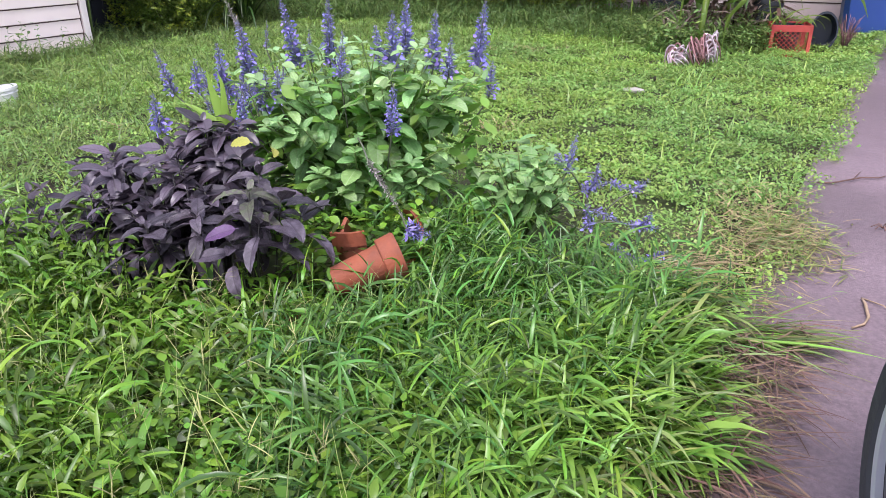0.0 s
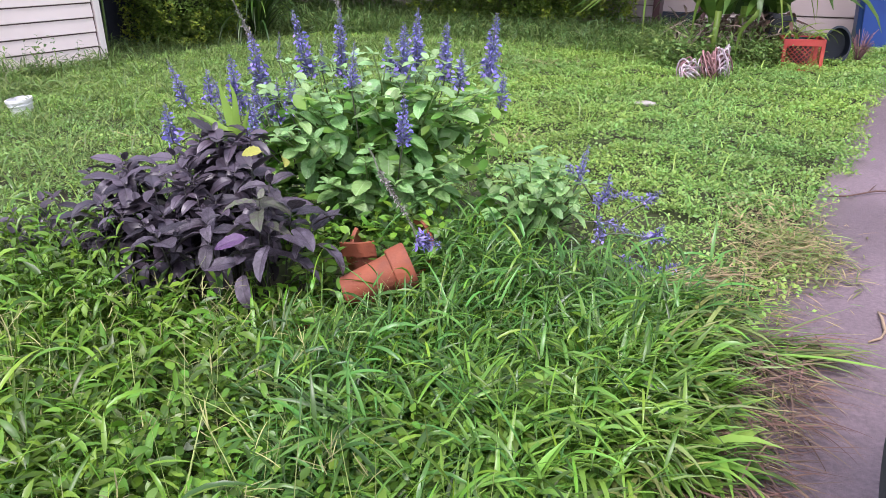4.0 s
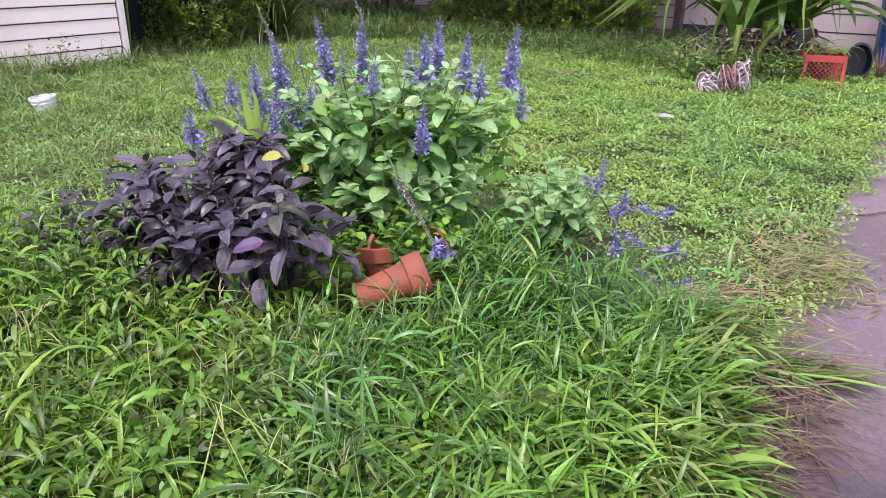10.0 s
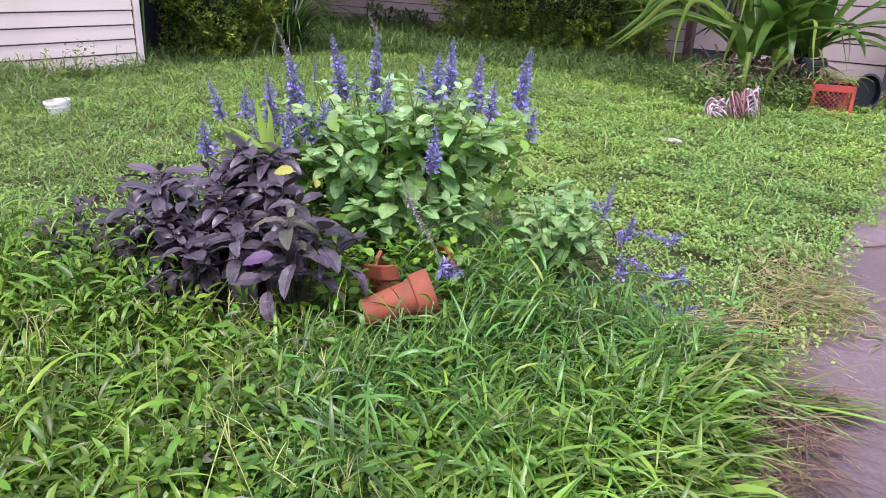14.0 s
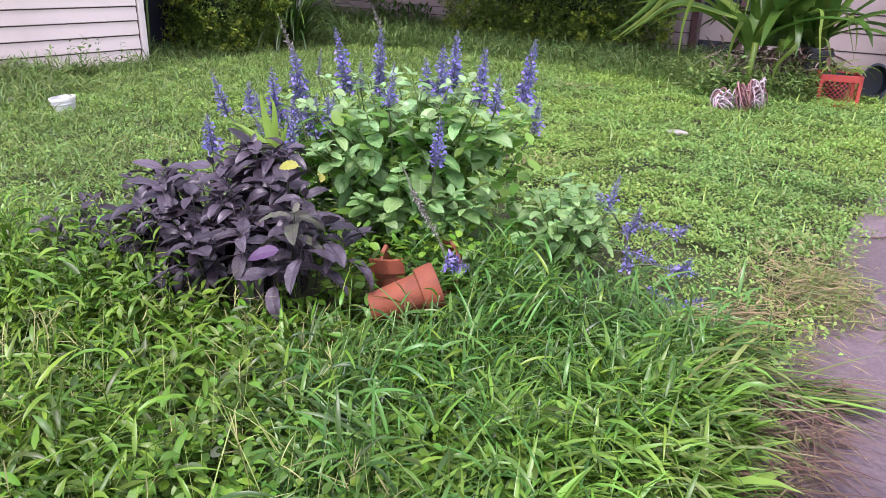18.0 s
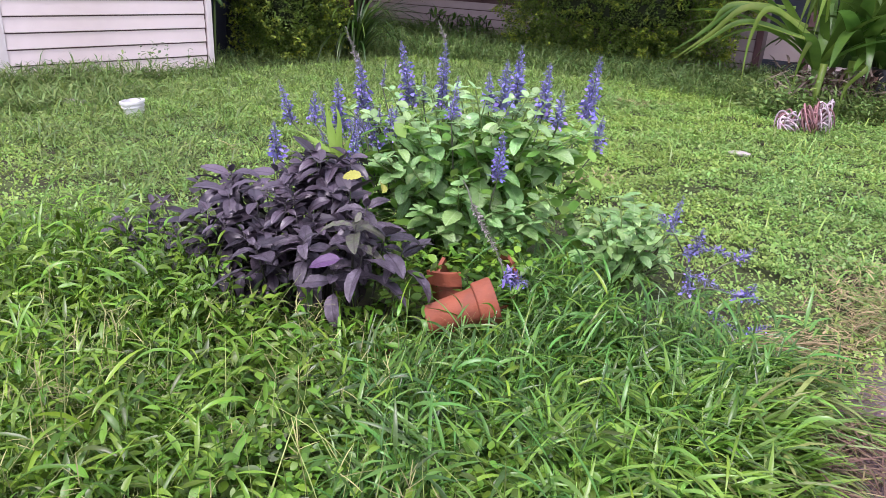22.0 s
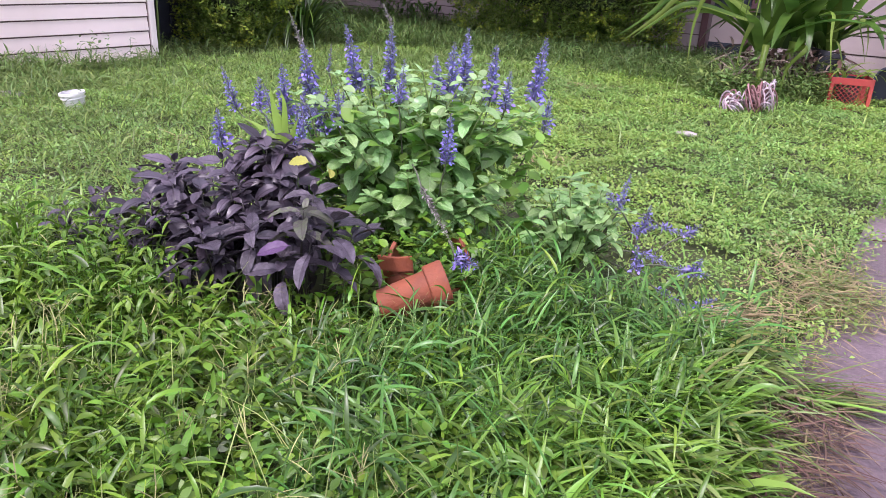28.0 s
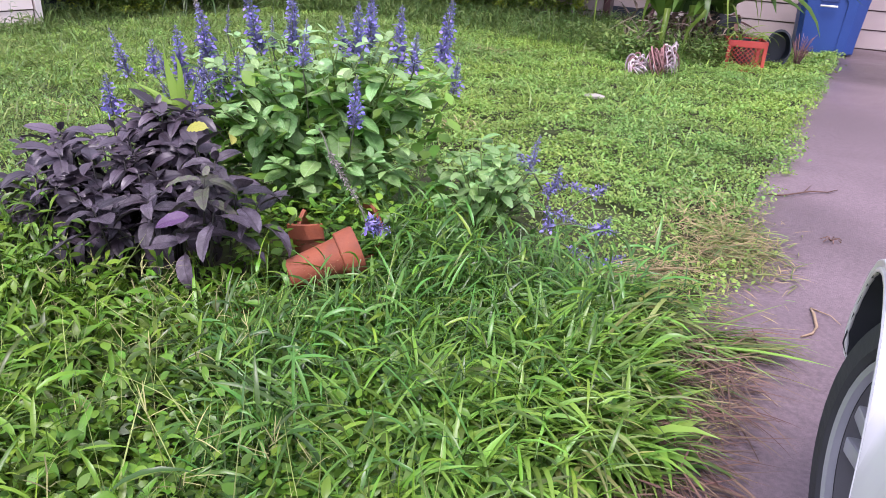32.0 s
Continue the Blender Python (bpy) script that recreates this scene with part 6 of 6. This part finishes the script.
def build_tub():
    tub = thing("plastic_tub", Matrix.Translation((-2.63, 5.08, -0.008)) @ Euler((radians(4), radians(-5), 0)).to_matrix().to_4x4() @ Matrix.Scale(0.80, 4), "scuffed white plastic tub half sunk in the grass", "tub")
    part("tub_body", lathe([(0.0, 0.0), (0.082, 0.0), (0.098, 0.165), (0.094, 0.165), (0.078, 0.012), (0.0, 0.012)], 32), WHITE, tub)
    part("rim", lathe([(0.099, 0.150), (0.110, 0.152), (0.110, 0.172), (0.094, 0.174), (0.094, 0.168), (0.099, 0.150)], 32), WHITE, tub, "rolled rim")
    part("rim", lathe([(0.097, 0.118), (0.104, 0.120), (0.104, 0.127), (0.097, 0.129), (0.097, 0.118)], 32), WHITE, tub, "raised band under the rim")
    part("old_soil", lathe([(0.0, 0.10), (0.088, 0.10), (0.086, 0.085), (0.0, 0.085)], 24), SOIL, tub, "dark soil inside")
    rock = thing("stone", Matrix.Translation((-3.20, 5.27, 0.035)), "flat pale stone in the grass", "stone")
    bm = bmesh.new()
    bmesh.ops.create_icosphere(bm, subdivisions=3, radius=0.11)
    for v in bm.verts:
        v.co *= 1 + 0.25 * noise.noise(v.co * 12)
        v.co.z *= 0.45
    part("stone_body", bm, STONE, rock)
    chip = thing("stone", Matrix.Translation((1.66, 4.98, 0.044)), "small flat pale stone lying in the lawn", "stone")
    bm = bmesh.new()
    bmesh.ops.create_icosphere(bm, subdivisions=3, radius=0.06)
    for v in bm.verts:
        v.co *= 1 + 0.3 * noise.noise(v.co * 14 + Vector((3, 1, 2)))
        v.co.x *= 1.3
        v.co.z *= 0.3
    part("stone_body", bm, STONE, chip)


# ---- parked car ----
def build_car():
    # x across (0 is the side that faces the lawn), y along the drive
    car = thing("car", lie(0.12, 0.0, 0.006), "white parked car with alloy wheels on the driveway", "car")
    wy, wr, wide = 1.03, 0.32, 1.70

    def nose(y, z):
        """How far the side draws in towards the front corner and the tail."""
        out = max(0.0, math.hypot(y - wy, z - 0.32) - 0.38)
        front = (out * 0.95 + max(0.0, 0.42 - z) * 0.55) * min(max((y - wy) / 0.15, 0), 1)
        return min(front, 0.46) + max(0.0, -2.05 - y) ** 2 * 0.9

    def top(y):
        return float(np.interp(y, (-2.45, -2.40, -2.2, -1.65, -1.2, -0.35, 0.45, 1.2, 1.6, 1.78, 1.85), (0.70, 0.92, 1.02, 1.38, 1.45, 1.43, 1.0, 0.90, 0.81, 0.70, 0.56)))

    def section(y):
        low = 0.22
        for cy in (wy, -1.65):
            if abs(y - cy) < 0.352:
                low = max(low, 0.32 + math.sqrt(0.352 ** 2 - (y - cy) ** 2))
        zt = top(y)
        belt = min(zt - 0.03, 0.92)
        k = min(max((zt - belt) / 0.5, 0), 1)
        raw = [(0.004, low), (0.0, low + 0.012), (0.0, 0.48), (0.012, 0.62), (0.04, 0.74), (0.10, belt), (0.10 + 0.16 * k, belt + (zt - belt) * 0.88), (0.16 + 0.20 * k, zt - 0.006), (0.50, zt + 0.012), (0.85, zt + 0.018)]
        pts, last = [], 0.0
        for inset, z in raw:
            z = max(min(z, zt + 0.018), last + 0.003)
            last = z
            pts.append((min(inset + nose(y, z), 0.85), z))
        return pts

    ys = sorted(set([round(v, 3) for v in np.arange(-2.45, 1.851, 0.07)] + [round(cy + 0.352 * math.cos(v), 4) for cy in (wy, -1.65) for v in np.linspace(0, math.pi, 19)] + [1.85]))
    bm = bmesh.new()
    rows = []
    for y in ys:
        half = section(y)
        rows.append([bm.verts.new((x, y, z)) for x, z in half] + [bm.verts.new((wide - x, y, z)) for x, z in half[-2::-1]])
    for p, q in zip(rows, rows[1:]):
        for j in range(len(p) - 1):
            bm.faces.new((p[j], q[j], q[j + 1], p[j + 1])).smooth = True
    bm.faces.new(rows[0])
    bm.faces.new(rows[-1][::-1])
    bmesh.ops.recalc_face_normals(bm, faces=bm.faces)
    part("body", bm, CARPAINT, car)
    part("underbody", boxed((0.45, -2.2, 0.17), (1.25, 1.55, 0.30), 0.02), LINER, car, "black underside")
    lip = [(0.004 + nose(wy + 0.352 * math.cos(v), 0.32 + 0.352 * math.sin(v)), wy + 0.352 * math.cos(v), 0.32 + 0.352 * math.sin(v)) for v in np.linspace(-0.2, math.pi + 0.2, 25)]
    part("arch_lip", tube(lip, 0.005, 6), CARPAINT, car, "thin white wheel arch lip")

    def pane(name, y0, y1, rows_of):
        bm = bmesh.new()
        grid = [[bm.verts.new(p) for p in rows_of(y)] for y in np.linspace(y0, y1, 9)]
        for p, q in zip(grid, grid[1:]):
            for j in range(len(p) - 1):
                bm.faces.new((p[j], q[j], q[j + 1], p[j + 1])).smooth = True
        part(name, bm, GLASSY, car, "dark tinted glass")

    def across(y):
        half = section(y)
        pts = [(half[7][0] + 0.03, half[7][1]), half[8], half[9]]
        return [(x, y, z + 0.006) for x, z in pts] + [(wide - x, y, z + 0.006) for x, z in pts[-2::-1]]

    def upright(y, flip):
        (x0, z0), (x1, z1) = section(y)[5], section(y)[6]
        out = []
        for s in (0.12, 0.5, 0.86):
            x, z = x0 + (x1 - x0) * s - 0.006, z0 + (z1 - z0) * s
            out.append((wide - x if flip else x, y, z))
        return out

    pane("windscreen", -0.30, 0.40, across)
    pane("rear_window", -2.12, -1.70, across)
    for flip in (False, True):
        pane("side_window", -0.78, 0.02, lambda y: upright(y, flip))
        pane("side_window", -1.68, -0.86, lambda y: upright(y, flip))
        for y in (-0.62, -1.46):
            x = section(y)[4][0]
            x = wide - x if flip else x
            part("door_handle", boxed((x - 0.012, y - 0.09, 0.78), (x + 0.012, y + 0.09, 0.80), 0.004), CARPAINT, car)
        x = wide - 0.36 if flip else 0.36
        part("headlight", boxed((x - 0.12, 1.50, 0.62), (x + 0.12, 1.70, 0.72), 0.03), LAMP, car, "clear headlight")
        x = wide - 0.25 if flip else 0.25
        part("tail_light", boxed((x - 0.10, -2.458, 0.72), (x + 0.10, -2.38, 0.86), 0.02), CRATE_RED, car, "red tail light")
    for cy in (wy, -1.65):
        for x, flip in ((0.105 if cy > 0 else 0.03, 1), (1.60 if cy > 0 else 1.67, -1)):
            m = Matrix.Translation((x - 0.008, cy + (0.012 if cy > 0 else 0), wr - 0.004)) @ Matrix.Rotation(radians(18 if cy > 0 else 0), 4, "Z") @ Matrix.Rotation(math.pi / 2 * flip, 4, "Y")
            wheel = new("wheel")
            wheel.empty_display_size = 0.05
            wheel.parent, wheel.matrix_basis = car, m
            part("tyre", lathe([(0.250, 0.0), (0.260, -0.006), (0.296, -0.004), (0.312, 0.012), (0.319, 0.03), (0.319, 0.17), (0.30, 0.195), (0.250, 0.195), (0.250, 0.0)], 56), RUBBER, wheel)
            part("rim", lathe([(0.249, 0.004), (0.242, -0.004), (0.234, 0.0), (0.232, 0.012), (0.249, 0.014)], 56), ALLOY, wheel, "bright rim lip")
            part("barrel", lathe([(0.231, 0.013), (0.224, 0.05), (0.218, 0.16), (0.0, 0.16)], 56), BARREL, wheel, "dark wheel barrel")
            part("brake_disc", lathe([(0.0, 0.06), (0.165, 0.06), (0.165, 0.10), (0.0, 0.10)], 40), ALLOY, wheel)
            part("hub", lathe([(0.0, 0.015), (0.05, 0.018), (0.06, 0.04), (0.06, 0.09), (0.0, 0.09)], 24), ALLOY, wheel)
            for k in range(10):
                bm2 = boxed((0.05, -0.015, 0.016), (0.232, 0.015, 0.05), 0.005)
                bm2.transform(Matrix.Rotation(6.2832 * (k // 2) / 5 + 0.2 + 0.3 * (k % 2), 4, "Z"))
                part("spoke", bm2, ALLOY, wheel)
            liner = bmesh.new()
            rows = []
            for a in np.linspace(-0.2, math.pi + 0.2, 29):
                y, z = cy + 0.348 * math.cos(a), max(0.2, 0.32 + 0.348 * math.sin(a))
                t = nose(y, z)
                xs = (t + 0.0015, t + 0.06, 0.42) if flip > 0 else (1.6985 - t, 1.64 - t, 1.28)
                rows.append([liner.verts.new((x, y, z)) for x in xs] + [liner.verts.new((xs[2], cy, 0.3))])
            for r, s in zip(rows, rows[1:]):
                for j in range(3):
                    liner.faces.new((r[j], s[j], s[j + 1], r[j + 1])).smooth = True
            part("arch_liner", liner, LINER, car, "black wheel arch liner")


def build_vine():
    vine = thing("vine", Matrix.Translation(at(WING_LAT - 0.12, WING_B + 0.12)), "large pale lobed leaves hanging beside the outbuilding corner", "plant")
    part("stem", tube([(0, 0, -0.02), (0.02, 0.03, 0.7), (0.0, 0.02, 1.6)], 0.012, 6), STEM, vine)
    for z, h, size in ((1.02, -1.0, 0.26), (0.86, -0.7, 0.20), (1.15, -0.4, 0.28), (1.3, -1.3, 0.26), (0.78, -0.2, 0.16)):
        leaf = leaf_mesh("leaf", (0.05, 0.9, 0.55, 1.0, 0.5, 0.7, 0.3, 0.02), 0.8, 0.3, 0.6)
        part("leaf", leaf, STRAP, vine, m=leaf_pose(Vector((0.01, 0.02, z)), h, -0.5, 0.2, size))


build_vine()
build_pot()
build_hedges()
build_lily()
build_crate()
build_bin()
build_tub()
build_car()
